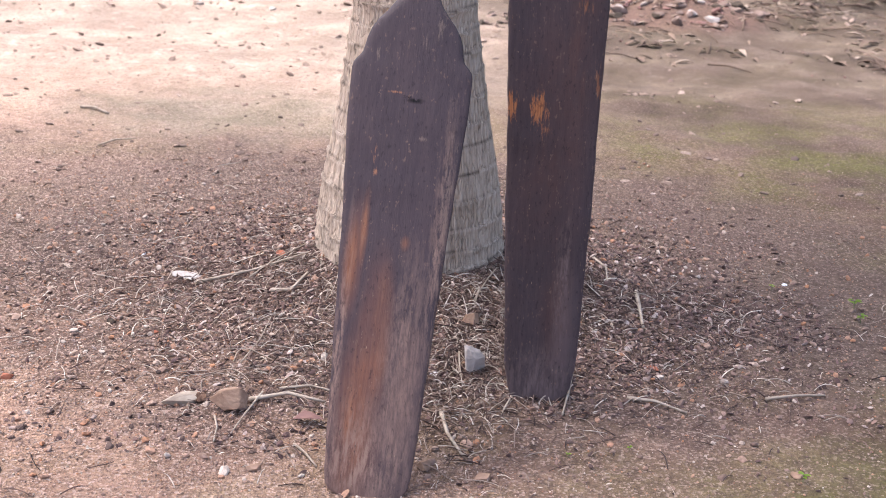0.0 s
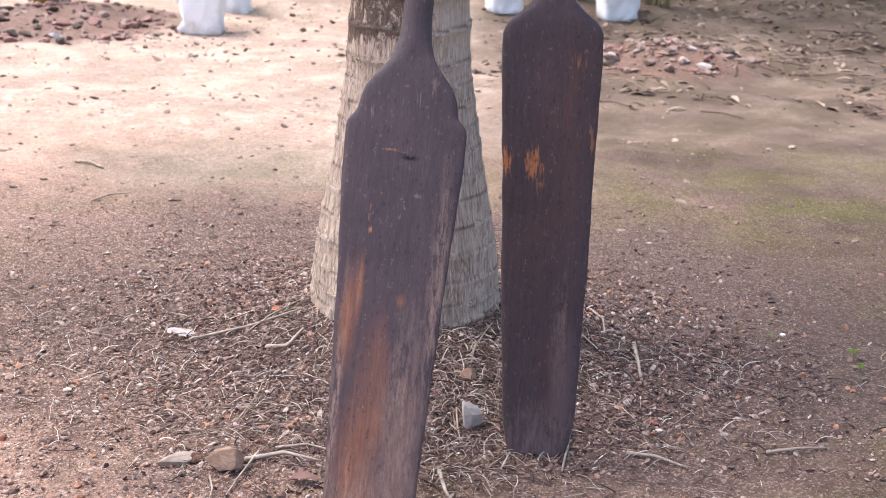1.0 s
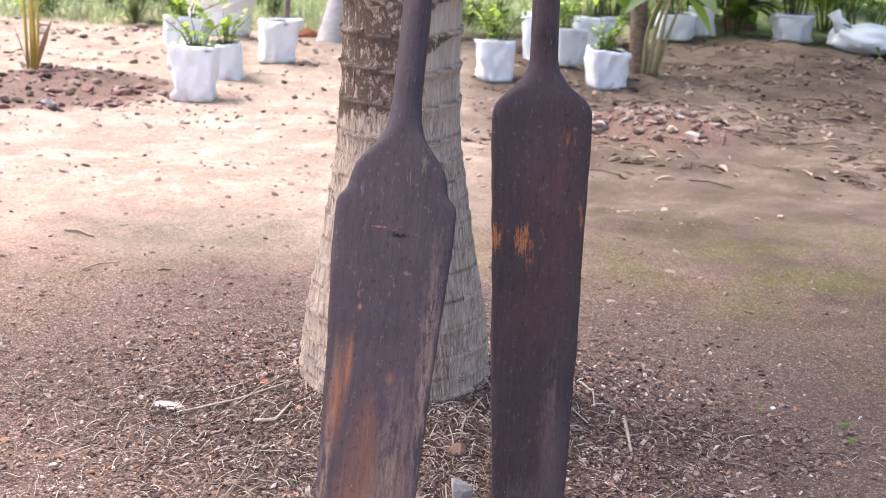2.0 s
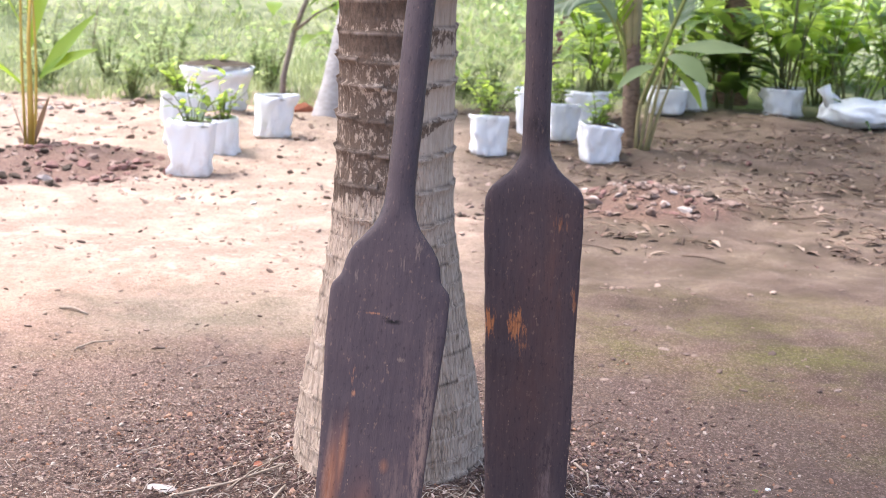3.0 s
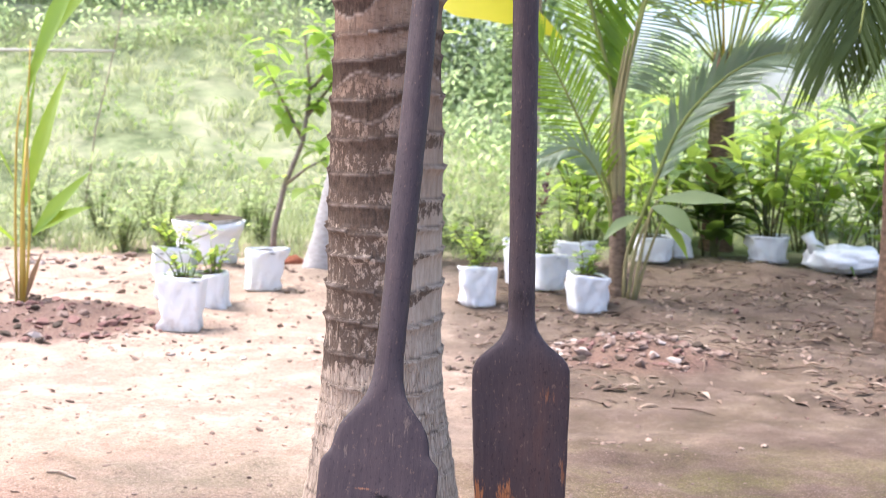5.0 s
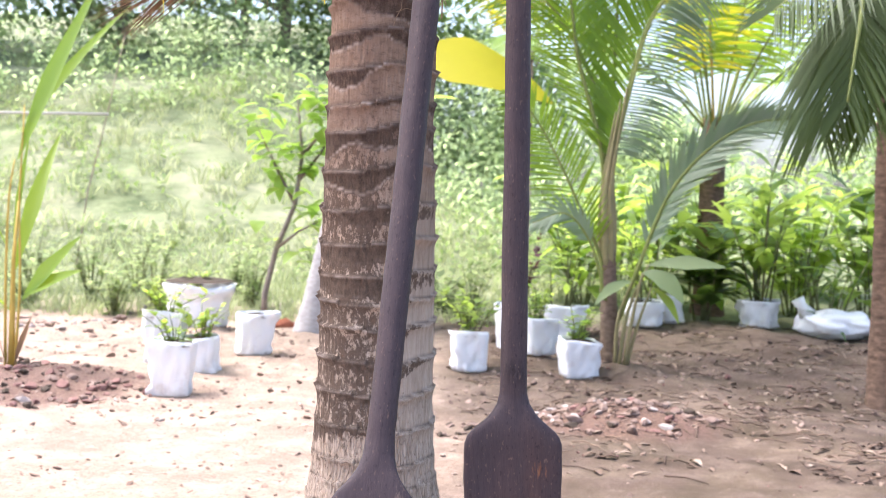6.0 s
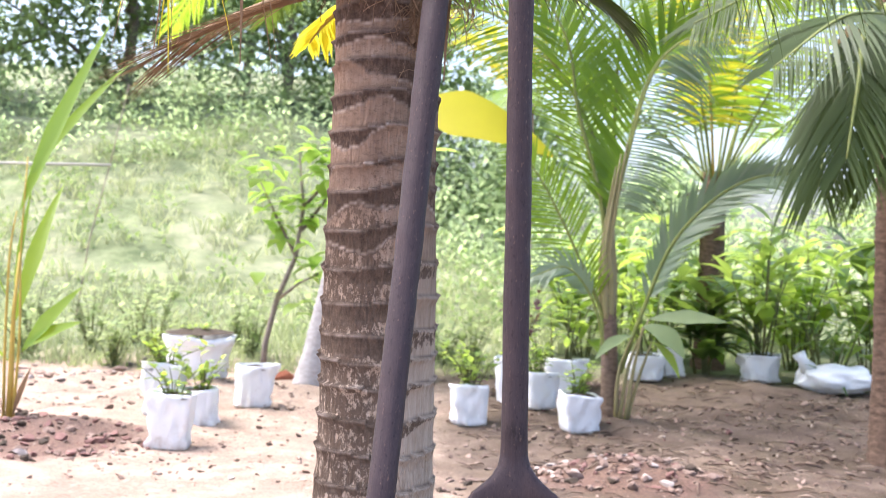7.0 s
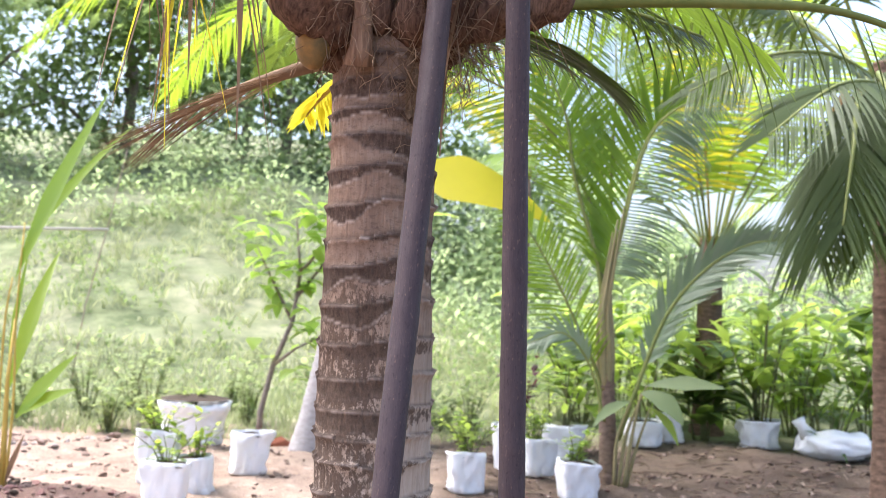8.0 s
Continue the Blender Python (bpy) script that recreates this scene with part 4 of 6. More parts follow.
    # dry flower stalks hanging from the crown
    for x, y, z, l, dx, w in ((0.17, -0.2, 2.12, 0.36, -0.16, 0.016), (0.14, -0.2, 2.05, 0.34, -0.03, 0.008), (0.12, -0.18, 2.0, 0.22, 0.05, 0.01), (0.2, -0.16, 2.0, 0.2, 0.4, 0.008), (0.36, -0.1, 2.08, 0.22, 0.5, 0.008), (0.27, -0.15, 2.1, 0.2, -0.3, 0.01), (-0.33, -0.2, 2.15, 0.42, 0.02, 0.006), (0.24, -0.17, 2.16, 0.3, -0.5, 0.014), (0.27, -0.16, 2.1, 0.2, -0.9, 0.01), (0.22, -0.18, 2.18, 0.34, -0.35, 0.012), (0.1, -0.19, 2.03, 0.2, -0.5, 0.007), (0.3, -0.14, 2.08, 0.16, 0.8, 0.01), (0.16, -0.17, 2.0, 0.14, 0.15, 0.006), (0.33, -0.13, 2.06, 0.2, 0.25, 0.008)):
        part("dry_strip", leaf((x, y, z), (dx, -0.05, -1), l, w * 2, 0.2, 7, 0.5, rng, 0.2, 0.3), M_FROND_DEAD, palm, "curled dry brown strip")
    part("cut_stalk", tube([(-0.06, -0.135, 1.93), (-0.058, -0.15, 1.97), (-0.055, -0.15, 2.05), (-0.065, -0.16, 2.2)], [0.04, 0.026, 0.022, 0.026], 12), M_STALK, palm, "dry brown stalk stump")
    # fronds: (azimuth from +x, elevation, length, droop)
    for a, e, l, dr in ((8, 40, 3.1, 1.0), (40, 44, 3.3, 1.0), (72, 46, 3.2, 1.0), (104, 44, 3.3, 1.0), (138, 32, 3.2, 1.3), (168, 30, 3.1, 1.1), (205, 34, 3.0, 1.1), (238, 46, 3.0, 1.2), (318, 44, 3.0, 1.2), (345, 52, 3.0, 1.1), (25, 62, 2.9, 1.0), (95, 68, 2.8, 0.9), (150, 64, 2.8, 0.9), (215, 70, 2.6, 0.9), (300, 68, 2.6, 0.9), (270, 58, 2.8, 1.0)):
        c, s = math.cos(radians(a)), math.sin(radians(a))
        add_frond(palm, GREEN, base=(c * 0.14, s * 0.14, 2.2 + 0.002 * e), azimuth=a, elev=e, length=l, droop=dr, leaf_len=0.62, pairs=62, rng=rng, hang=0.75, width=0.03, bare=0.24)
    add_frond(palm, DEAD, "dead brown frond hanging down", base=(-0.12, 0.05, 1.985), azimuth=176, elev=-16, length=0.46, droop=0.3, leaf_len=0.40, pairs=52, rng=rng, hang=0.16, width=0.006, bare=0.22, sweep=2.0, rib=0.02, lift=0.0)
    add_frond(palm, YELLOW, "yellowing frond", base=(-0.09, 0.12, 1.97), azimuth=128, elev=-12, length=0.24, droop=0.5, leaf_len=0.13, pairs=16, rng=rng, hang=1.0, width=0.02, bare=0.1, rib=0.012)
    # fronds whose leaflets hang into view
    bent_frond(palm, GREEN, [(0.16, 0.0, 2.08), (0.45, 0.1, 2.16), (0.85, 0.16, 2.19), (1.2, 0.2, 2.18), (1.6, 0.25, 2.05)], 0.5, 34, rng, (0, -0.3, 1), 1.3, 0.012, 0.3, 0.6, 0.026, 0.55, 0.0)
    bent_frond(palm, GREEN, [(0.12, 0.1, 2.02), (0.25, 0.2, 2.1), (0.45, 0.32, 2.1), (0.62, 0.42, 2.02)], 0.34, 70, rng, (-0.2, -0.5, 0.85), 0.6, 0.017, 0.1, 1.1, 0.012, 0.03, 0.0)
    bent_frond(palm, GREEN, [(0.16, 0.08, 2.06), (0.35, 0.2, 2.16), (0.6, 0.3, 2.2), (0.85, 0.4, 2.16)], 0.34, 60, rng, (-0.2, -0.6, 0.75), 0.7, 0.014, 0.1, 1.0, 0.012, 0.06, 0.0)
    add_frond(palm, GREEN, base=(-0.12, -0.06, 2.3), azimuth=207, elev=12, length=2.2, droop=0.4, leaf_len=0.85, pairs=15, rng=rng, hang=2.6, width=0.014, bare=0.3, rib=0.015)
    bent_frond(palm, YOUNG, [(0.1, 0.15, 2.1), (0.38, 0.5, 2.36), (0.8, 0.9, 2.48), (1.25, 1.3, 2.36)], 0.55, 64, rng, (0, -0.4, 0.9), 0.9, 0.02, 0.1, 0.7, 0.018, 0.1, 0.0)
    bent_frond(palm, GREEN, [(0.14, 0.05, 2.12), (0.32, 0.15, 2.24), (0.52, 0.28, 2.27), (0.75, 0.4, 2.2)], 0.36, 60, rng, (0, -0.6, 0.8), 0.8, 0.014, 0.08, 0.8, 0.012, 0.06, 0.0)
    # dried leaflets dangling in a bunch
    for n_strips, cx, cy, spread, mat in ((26, -0.40, -0.25, 0.07, M_FROND_DEAD), (8, -0.47, -0.22, 0.04, M_FROND_YELLOW)):
        strips = []
        for _ in range(n_strips):
            x, y, l = cx + rng.gauss(0, spread), cy + rng.gauss(0, 0.05), rng.uniform(0.25, 0.55)
            strips.append(leaf((x, y, 2.22), (rng.gauss(0, 0.18), rng.gauss(0, 0.15), -1), l, rng.uniform(0.006, 0.014), 0.4, 6, 0.3, rng, 0.15, 0.3))
        tagged(part("dry_foliage", join(strips), mat, palm), kind="stuff")


build_main_palm()


def build_young_palm():
    """The young palm behind the grow bags, with upright feather leaves."""
    rng = random.Random(11)
    palm = thing("young_coconut_palm", pose(1.56, 10.1, ground_z(1.56, 10.1)), "young coconut palm with bright green fronds and slim brown stem", "palm tree")
    build_trunk(palm, [(-0.08, 0.085), (0.1, 0.078), (0.6, 0.066), (1.15, 0.056)], (-0.045, 0), ring_heights(-0.05, 1.15, 0.05, 0.08, rng), 4.0, 32, 0.02, M_TRUNK_PALE, 0.3)
    for k in range(6):
        c, s = math.cos(k * 1.05), math.sin(k * 1.05)
        part("leaf_sheath", tube(spine_curve([(c * 0.03 - 0.04, s * 0.03, 0.75), (c * 0.05 - 0.055, s * 0.05, 1.1), (c * 0.035 - 0.06, s * 0.04, 1.45), (c * 0.03 - 0.045 + 0.02 * k, s * 0.03, 1.75 + 0.1 * k)], 10), [0.03, 0.034, 0.034, 0.032, 0.03, 0.027, 0.024, 0.02, 0.016, 0.011, 0.006], 8), M_SHEATH, palm)
    # the tall leaf that bends over, flat side to the yard
    bent_frond(palm, YOUNG, [(-0.05, 0, 1.1), (-0.03, 0, 1.65), (0.07, 0, 2.15), (0.23, 0, 2.77), (0.46, 0, 3.08), (0.9, 0.05, 3.28)], 0.82, 96, rng, (-0.35, -1, 0.1), 0.12, 0.036, 0.2, 0.75, 0.03, 0.02, 0.1, (-1,))
    # the same leaf's other half, its gloss painted by the paler leaflet colour
    bent_frond(palm, SHEEN, [(-0.045, -0.02, 1.12), (-0.02, -0.02, 1.65), (0.08, -0.02, 2.15), (0.24, -0.02, 2.77), (0.47, -0.02, 3.08), (0.92, 0.03, 3.28)], 0.66, 84, rng, (0.2, -1, 0.3), 1.5, 0.028, 0.22, 1.3, 0.018, 0.05, 0.3, (1,))
    # its fellows, left, behind and low
    bent_frond(palm, YOUNG, [(-0.07, 0.03, 1.2), (-0.12, 0.04, 1.75), (-0.33, 0.08, 2.5), (-0.44, 0.1, 3.1), (-0.75, 0.12, 3.65)], 0.72, 70, rng, (0.3, -1, 0), 0.3, 0.03, 0.3, 0.8, 0.026, 0.05)
    bent_frond(palm, YOUNG, [(-0.08, -0.02, 0.55), (-0.11, -0.03, 0.85), (-0.35, -0.06, 1.38), (-0.62, -0.1, 1.88), (-0.86, -0.12, 2.2)], 0.46, 44, rng, (-0.2, -1, 0.2), 0.45, 0.026, 0.3, 0.8, 0.018, 0.12)
    bent_frond(palm, YOUNG, [(-0.06, 0.05, 1.4), (-0.2, 0.1, 2.3), (-0.62, 0.15, 3.0), (-1.15, 0.2, 3.35), (-1.7, 0.2, 3.3)], 0.75, 60, rng, (0, -1, 0.5), 0.55, 0.03, 0.3, 0.7, 0.024, 0.08)
    bent_frond(palm, YOUNG, [(-0.03, 0.08, 1.4), (0.0, 0.25, 2.5), (0.06, 0.5, 3.4), (0.1, 0.9, 4.0)], 0.75, 56, rng, (0, -1, 0.1), 0.3, 0.03, 0.35, 0.8, 0.024, 0.1)
    bent_frond(palm, SHEEN, [(0.06, -0.05, 0.35), (0.22, -0.08, 0.84), (0.44, -0.1, 1.4), (0.76, -0.12, 1.78), (1.1, -0.12, 1.98), (1.46, -0.12, 2.03)], 0.46, 66, rng, (-0.3, -1, 0.3), 0.25, 0.034, 0.24, 1.5, 0.02, 0.04, 0.25)
    bent_frond(palm, SHEEN, [(-0.06, -0.08, 0.5), (-0.2, -0.15, 0.95), (-0.42, -0.22, 1.2), (-0.7, -0.3, 1.12)], 0.3, 36, rng, (0, -0.8, 0.6), 0.6, 0.026, 0.35, 1.2, 0.012, 0.08)
    # low, still undivided leaves on yellow stalks
    for stalk, way, l, w, sag, roll, mat in (([(0.06, -0.1, -0.05), (0.12, -0.12, 0.42), (0.27, -0.14, 0.8)], (1, -0.25, 0.14), 0.62, 0.2, 0.3, 46, M_BROAD_PALE), ([(0.1, -0.1, -0.05), (0.16, -0.14, 0.4), (0.22, -0.16, 0.74)], (0.8, -0.4, -0.1), 0.44, 0.24, 1.3, 44, M_BROAD_PALE), ([(0.03, -0.08, -0.05), (0.04, -0.12, 0.35), (0.14, -0.14, 0.66)], (-0.7, -0.5, -0.05), 0.46, 0.13, 0.9, -35, M_BROAD_PALE), ([(0.12, -0.08, -0.05), (0.2, -0.12, 0.3), (0.3, -0.14, 0.62)], (0.5, -0.5, -0.3), 0.4, 0.12, 1.2, 20, M_BROAD)):
        part("leaf_stalk", tube(spine_curve(stalk, 8), [0.018, 0.017, 0.016, 0.015, 0.014, 0.012, 0.011, 0.009, 0.007], 6), M_SHEATH, palm)
        part("leaf", leaf(stalk[-1], way, l, w * 0.8, sag, 10, 0.2, widest=0.5, roll=roll), mat, palm)


build_young_palm()


def build_seedling_palm():
    rng = random.Random(5)
    x0, y0 = -2.98, 8.95
    palm = thing("coconut_seedling", pose(x0, y0, ground_z(x0, y0)), "young coconut seedling with a yellow stem and undivided bright leaves", "palm tree")
    part("stem", tube([(0, 0, -0.05), (0.0, 0, 0.3), (0.0, 0, 0.75), (0.03, 0, 1.2)], [0.03, 0.022, 0.015, 0.009], 10), M_RACHIS_YELLOW, palm, "yellow leaf stalks wrapped into a stem")
    part("dry_sheath", join([leaf((0.03, -0.03, 0.0), (0.35, -0.1, 1), 0.4, 0.09, 0.1, 4, 0.8), leaf((-0.03, -0.03, 0.0), (-0.25, -0.1, 1), 0.34, 0.09, 0.1, 4, 0.8)]), M_FROND_DEAD, palm)
    for dx, top, r in ((-0.035, 1.5, 0.013), (0.03, 1.9, 0.012)):
        part("leaf_stalk", tube(spine_curve([(dx, -0.02, -0.03), (dx * 1.6 + 0.01, -0.02, 0.6), (dx * 1.2, 0, 1.2), (dx + 0.03, 0, top)], 10), [r * (1 - 0.06 * k) for k in range(11)], 7), M_RACHIS_YELLOW, palm)
    for (x, y, z), way, l, w, sag, roll in (((0.02, 0, 1.5), (0.42, -0.05, 1), 1.5, 0.21, 0.15, 58), ((0.08, 0, 1.75), (0.6, 0.1, 0.95), 1.15, 0.11, 0.35, 50), ((0.08, -0.02, 0.48), (0.46, -0.1, 0.55), 0.66, 0.17, 0.15, 58), ((0.08, -0.04, 0.5), (0.55, -0.2, 0.34), 0.56, 0.13, 0.3, 55), ((-0.02, 0, 0.8), (-0.5, 0, 1), 1.5, 0.16, 0.6, 20), ((0, 0.05, 0.7), (0.06, 0.5, 1), 1.3, 0.12, 0.6, 20), ((0.0, 0, 0.9), (0.10, 0.05, 1), 0.8, 0.07, 0.2, 30), ((-0.02, 0, 0.4), (-0.8, -0.2, 0.8), 0.8, 0.14, 0.8, 20)):
        part("leaf", leaf((x, y, z), way, l, w, sag, 12, 0.3, widest=0.42, roll=roll), M_FROND_YOUNG, palm)


build_seedling_palm()


def build_side_palm():
    """The palm at the edge of the yard, whose fronds hang into view."""
    rng = random.Random(23)
    x0, y0 = 3.4, 8.85
    palm = thing("coconut_palm", pose(x0, y0, ground_z(x0, y0)), "coconut palm with a brown trunk and drooping dark green fronds", "palm tree")
    build_trunk(palm, [(-0.1, 0.17), (0.15, 0.15), (0.8, 0.13), (2.6, 0.12), (3.4, 0.12)], (-0.01, 0), ring_heights(-0.1, 3.4, 0.06, 0.09, rng), 8.0, 48, 0.02, M_TRUNK_BROWN, 0.3)
    # old fronds hanging into the yard
    bent_frond(palm, GREEN, [(-0.1, -0.1, 3.15), (-0.45, -0.7, 3.1), (-0.85, -1.15, 2.95), (-1.3, -1.35, 2.6)], 0.75, 66, rng, (-0.2, -0.6, 0.8), 0.6, 0.021, 0.1, 0.7, 0.022, 0.04, 0.05)
    bent_frond(palm, GREEN, [(-0.1, -0.1, 3.2), (-0.5, -0.7, 3.0), (-0.72, -1.2, 2.55), (-0.85, -1.4, 2.05)], 1.0, 84, rng, (-0.6, -0.6, 0.5), 0.7, 0.019, 0.08, 0.9, 0.03, 0.16, 0.0)
    bent_frond(palm, GREEN, [(0.0, -0.1, 3.1), (-0.35, -0.6, 2.9), (-0.52, -1.0, 2.5), (-0.6, -1.2, 2.0)], 1.0, 84, rng, (-0.7, -0.6, 0.4), 0.7, 0.019, 0.08, 0.9, 0.03, 0.16, 0.0)
    bent_frond(palm, GREEN, [(-0.1, -0.05, 3.2), (-0.3, -0.5, 3.2), (-0.4, -1.1, 2.8), (-0.42, -1.5, 2.2)], 1.0, 76, rng, (-0.6, -0.6, 0.5), 0.8, 0.019, 0.08, 0.8, 0.028, 0.16, 0.0)
    bent_frond(palm, GREEN, [(0.1, -0.05, 3.2), (-0.1, -0.6, 3.15), (-0.2, -1.1, 2.7), (-0.22, -1.5, 2.1)], 1.0, 76, rng, (-0.6, -0.6, 0.5), 0.8, 0.019, 0.08, 0.8, 0.028, 0.16, 0.0)
    bent_frond(palm, GREEN, [(-0.15, -0.1, 3.1), (-0.55, -0.6, 2.85), (-0.8, -0.95, 2.4), (-0.92, -1.1, 1.9)], 0.95, 80, rng, (-0.8, -0.5, 0.4), 0.7, 0.022, 0.08, 0.9, 0.024, 0.16, 0.0)
    bent_frond(palm, GREEN, [(-0.1, 0.0, 3.25), (-0.6, -0.4, 3.35), (-1.15, -0.7, 3.25), (-1.7, -0.9, 2.95)], 0.7, 66, rng, (0.0, -0.5, 0.9), 0.7, 0.02, 0.12, 0.8, 0.02, 0.06, 0.05)
    spec = ((300, 35, 3.2, 1.4), (160, 48, 3.0, 1.2), (345, 35, 3.2, 1.4), (200, 66, 3.0, 1.0), (60, 40, 3.2, 1.3), (110, 45, 3.0, 1.2), (20, 35, 3.0, 1.3))
    for a, z, r in ((200, 3.05, 0.09), (250, 3.1, 0.1), (300, 3.05, 0.09)):
        nut = pebble(r, a, 1.3, 2)
        bmesh.ops.translate(nut, verts=nut.verts, vec=(-0.2 + 0.2 * math.cos(radians(a)), 0.2 * math.sin(radians(a)), z))
        part("coconut", nut, M_NUT, palm, "orange-brown coconut")
    for a, e, l, dr in spec:
        c, s = math.cos(radians(a)), math.sin(radians(a))
        add_frond(palm, GREEN, base=(c * 0.12 - 0.03, s * 0.12, 3.2), azimuth=a, elev=e, length=l, droop=dr, leaf_len=0.8, pairs=64, rng=rng, hang=1.1, width=0.036, bare=0.22)


build_side_palm()


def build_back_palm(x0, y0, h, r, lean, seed, label, fronds=13, length=3.6, bark=None, yellow=0.2, rises=(18, 30, 45, 62, 72)):
    rng = random.Random(seed)
    palm = thing("coconut_palm", pose(x0, y0, ground_z(x0, y0)), label, "palm tree")
    build_trunk(palm, [(-0.1, r * 1.5), (0.3, r * 1.15), (1.2, r), (h, r * 0.85)], lean, ring_heights(-0.1, h, 0.07, 0.1, rng), seed, 28, 0.04, bark or M_TRUNK_FAR, 0.3)
    for i in range(fronds):
        a, e = 360 * i / fronds + rng.uniform(-12, 12), rng.choice(rises)
        c, s = math.cos(radians(a)), math.sin(radians(a))
        mats = YELLOW if rng.random() < yellow else (YOUNG if rng.random() < 0.75 else GREEN)
        add_frond(palm, mats, base=(c * 0.1 + lean[0] * h, s * 0.1 + lean[1] * h, h - 0.15), azimuth=a, elev=e, length=length * rng.uniform(0.85, 1.1), droop=rng.uniform(1.1, 1.6), leaf_len=0.75, pairs=44, rng=rng, hang=0.8, width=0.05, bare=0.22)


build_back_palm(-1.08, 11.7, 4.6, 0.12, (0.2, 0.0), 31, "coconut palm with a pale grey leaning trunk at the yard's edge", bark=M_BARK_GREY, yellow=0.0)
build_back_palm(3.3, 14.2, 2.3, 0.15, (0.01, 0.0), 37, "coconut palm with a short dark trunk and yellow-green fronds among shrubs", 14, 3.7, M_TRUNK_BROWN, 0.16, (48, 58, 68, 78))
build_back_palm(8.3, 19.5, 3.6, 0.14, (0.0, 0.0), 41, "coconut palm with yellow-green fronds behind the shrubs", 7, 3.6)
build_back_palm(1.62, 21.0, 3.4, 0.14, (0.0, 0.0), 43, "coconut palm with yellow-green fronds behind the shrubs", 7, 3.4)


# ---- grow bags and their plants ----
def build_bag(x, y, w, h, seed, label, square=0.45, slump=0.0, turn=0.0, flare=1.0, fill=0.9):
    """A woven plastic sack filled with soil."""
    bag = thing("grow_bag", pose(x, y, ground_z(x, y) - 0.01, slump * 14, 0, turn), label, "grow bag", "grow bags in the yard")
    r = w / 2
    prof = [(0.0, r * 0.62), (0.012 * h, r * 0.74), (0.05 * h, r * 0.80), (0.13 * h, r * 0.815), (0.26 * h, r * 0.83), (0.40 * h, r * 0.855), (0.55 * h, r * 0.885), (0.70 * h, r * 0.91), (0.82 * h, r * 0.93 * flare), (0.92 * h, r * 0.945 * flare), (h, r * 0.95 * flare), (h, r * 0.935 * flare), (0.92 * h, r * 0.93 * flare), (0.84 * h, r * 0.91 * flare)]
    vs, fs = lathe(prof, 40, 0.10, 2.2, seed * 7.3, square)
    fs = fs[:-1] + [tuple(reversed(range(40)))]
    for i, v in enumerate(vs):
        crease = (0.05 + 0.06 * max(0.0, 1 - v.z / h * 3)) * w * math.sin(math.atan2(v.y, v.x) * 9 + seed + v.z / h * 3) * noise.noise(Vector((v.x * 9, v.y * 9, v.z * 12 + seed)))
        v.x *= 1 + crease / r * 2.2
        v.y *= 1 + crease / r * 2.2
        v.x += v.z * 0.22 * noise.noise(Vector((seed * 3.7, 1.3, 0))) + 0.02 * noise.noise(Vector((v.y * 5, v.z * 9, seed)))
        v.y *= 0.86
        if v.z > 0.9 * h:
            v.z += 0.09 * h * noise.noise(Vector((v.x * 3, v.y * 3, seed))) + 0.02 * h * noise.noise(Vector((v.x * 14, v.y * 14, seed)))
    part("sack", (vs, fs), M_BAG, bag)
    vs, fs = lathe([(fill * h, r * 0.93 * flare), ((fill + 0.06) * h, r * 0.6), ((fill + 0.1) * h, r * 0.02)], 40, 0.09, 2.2, seed * 7.3, square)
    for v in vs:
        v.x += v.z * 0.22 * noise.noise(Vector((seed * 3.7, 1.3, 0)))
        v.y *= 0.86
    part("soil", (vs, fs[:-1]), M_POTSOIL, bag)
    return bag


def build_leafy(name, x, y, z, h, spread_r, n_stems, n_leaves, size, seed, label, material, category="plant", group=""):
    """A small many-leaved plant on thin stems."""
    rng = random.Random(seed)
    pl = thing(name, pose(x, y, z), label, category, group)
    leaves = []
    for _ in range(n_stems):
        a, r = rng.uniform(0, 6.283), spread_r * rng.uniform(0.2, 1)
        tip = Vector((math.cos(a) * r, math.sin(a) * r, h * rng.uniform(0.6, 1.05)))
        pts = [Vector((0.02 * math.cos(a), 0.02 * math.sin(a), -0.05)), tip * 0.4 + Vector((0, 0, h * 0.12)), tip]
        part("stem", tube(pts, [0.006, 0.005, 0.002], 5), M_STEM, pl)
        for _ in range(n_leaves // n_stems):
            u = rng.uniform(0.15, 1.0)
            q = pts[0].lerp(pts[1], u * 2) if u < 0.5 else pts[1].lerp(pts[2], u * 2 - 1)
            way = Vector((rng.gauss(0, 1), rng.gauss(0, 1), rng.uniform(-0.2, 0.7)))
            leaves.append(leaf(q, way, size * rng.uniform(0.7, 1.4), size * 0.75 * rng.uniform(0.7, 1.1), 0.6, 3, 0.15, rng))
    tagged(part("leaves", join(leaves), material, pl), kind="stuff")
    return pl


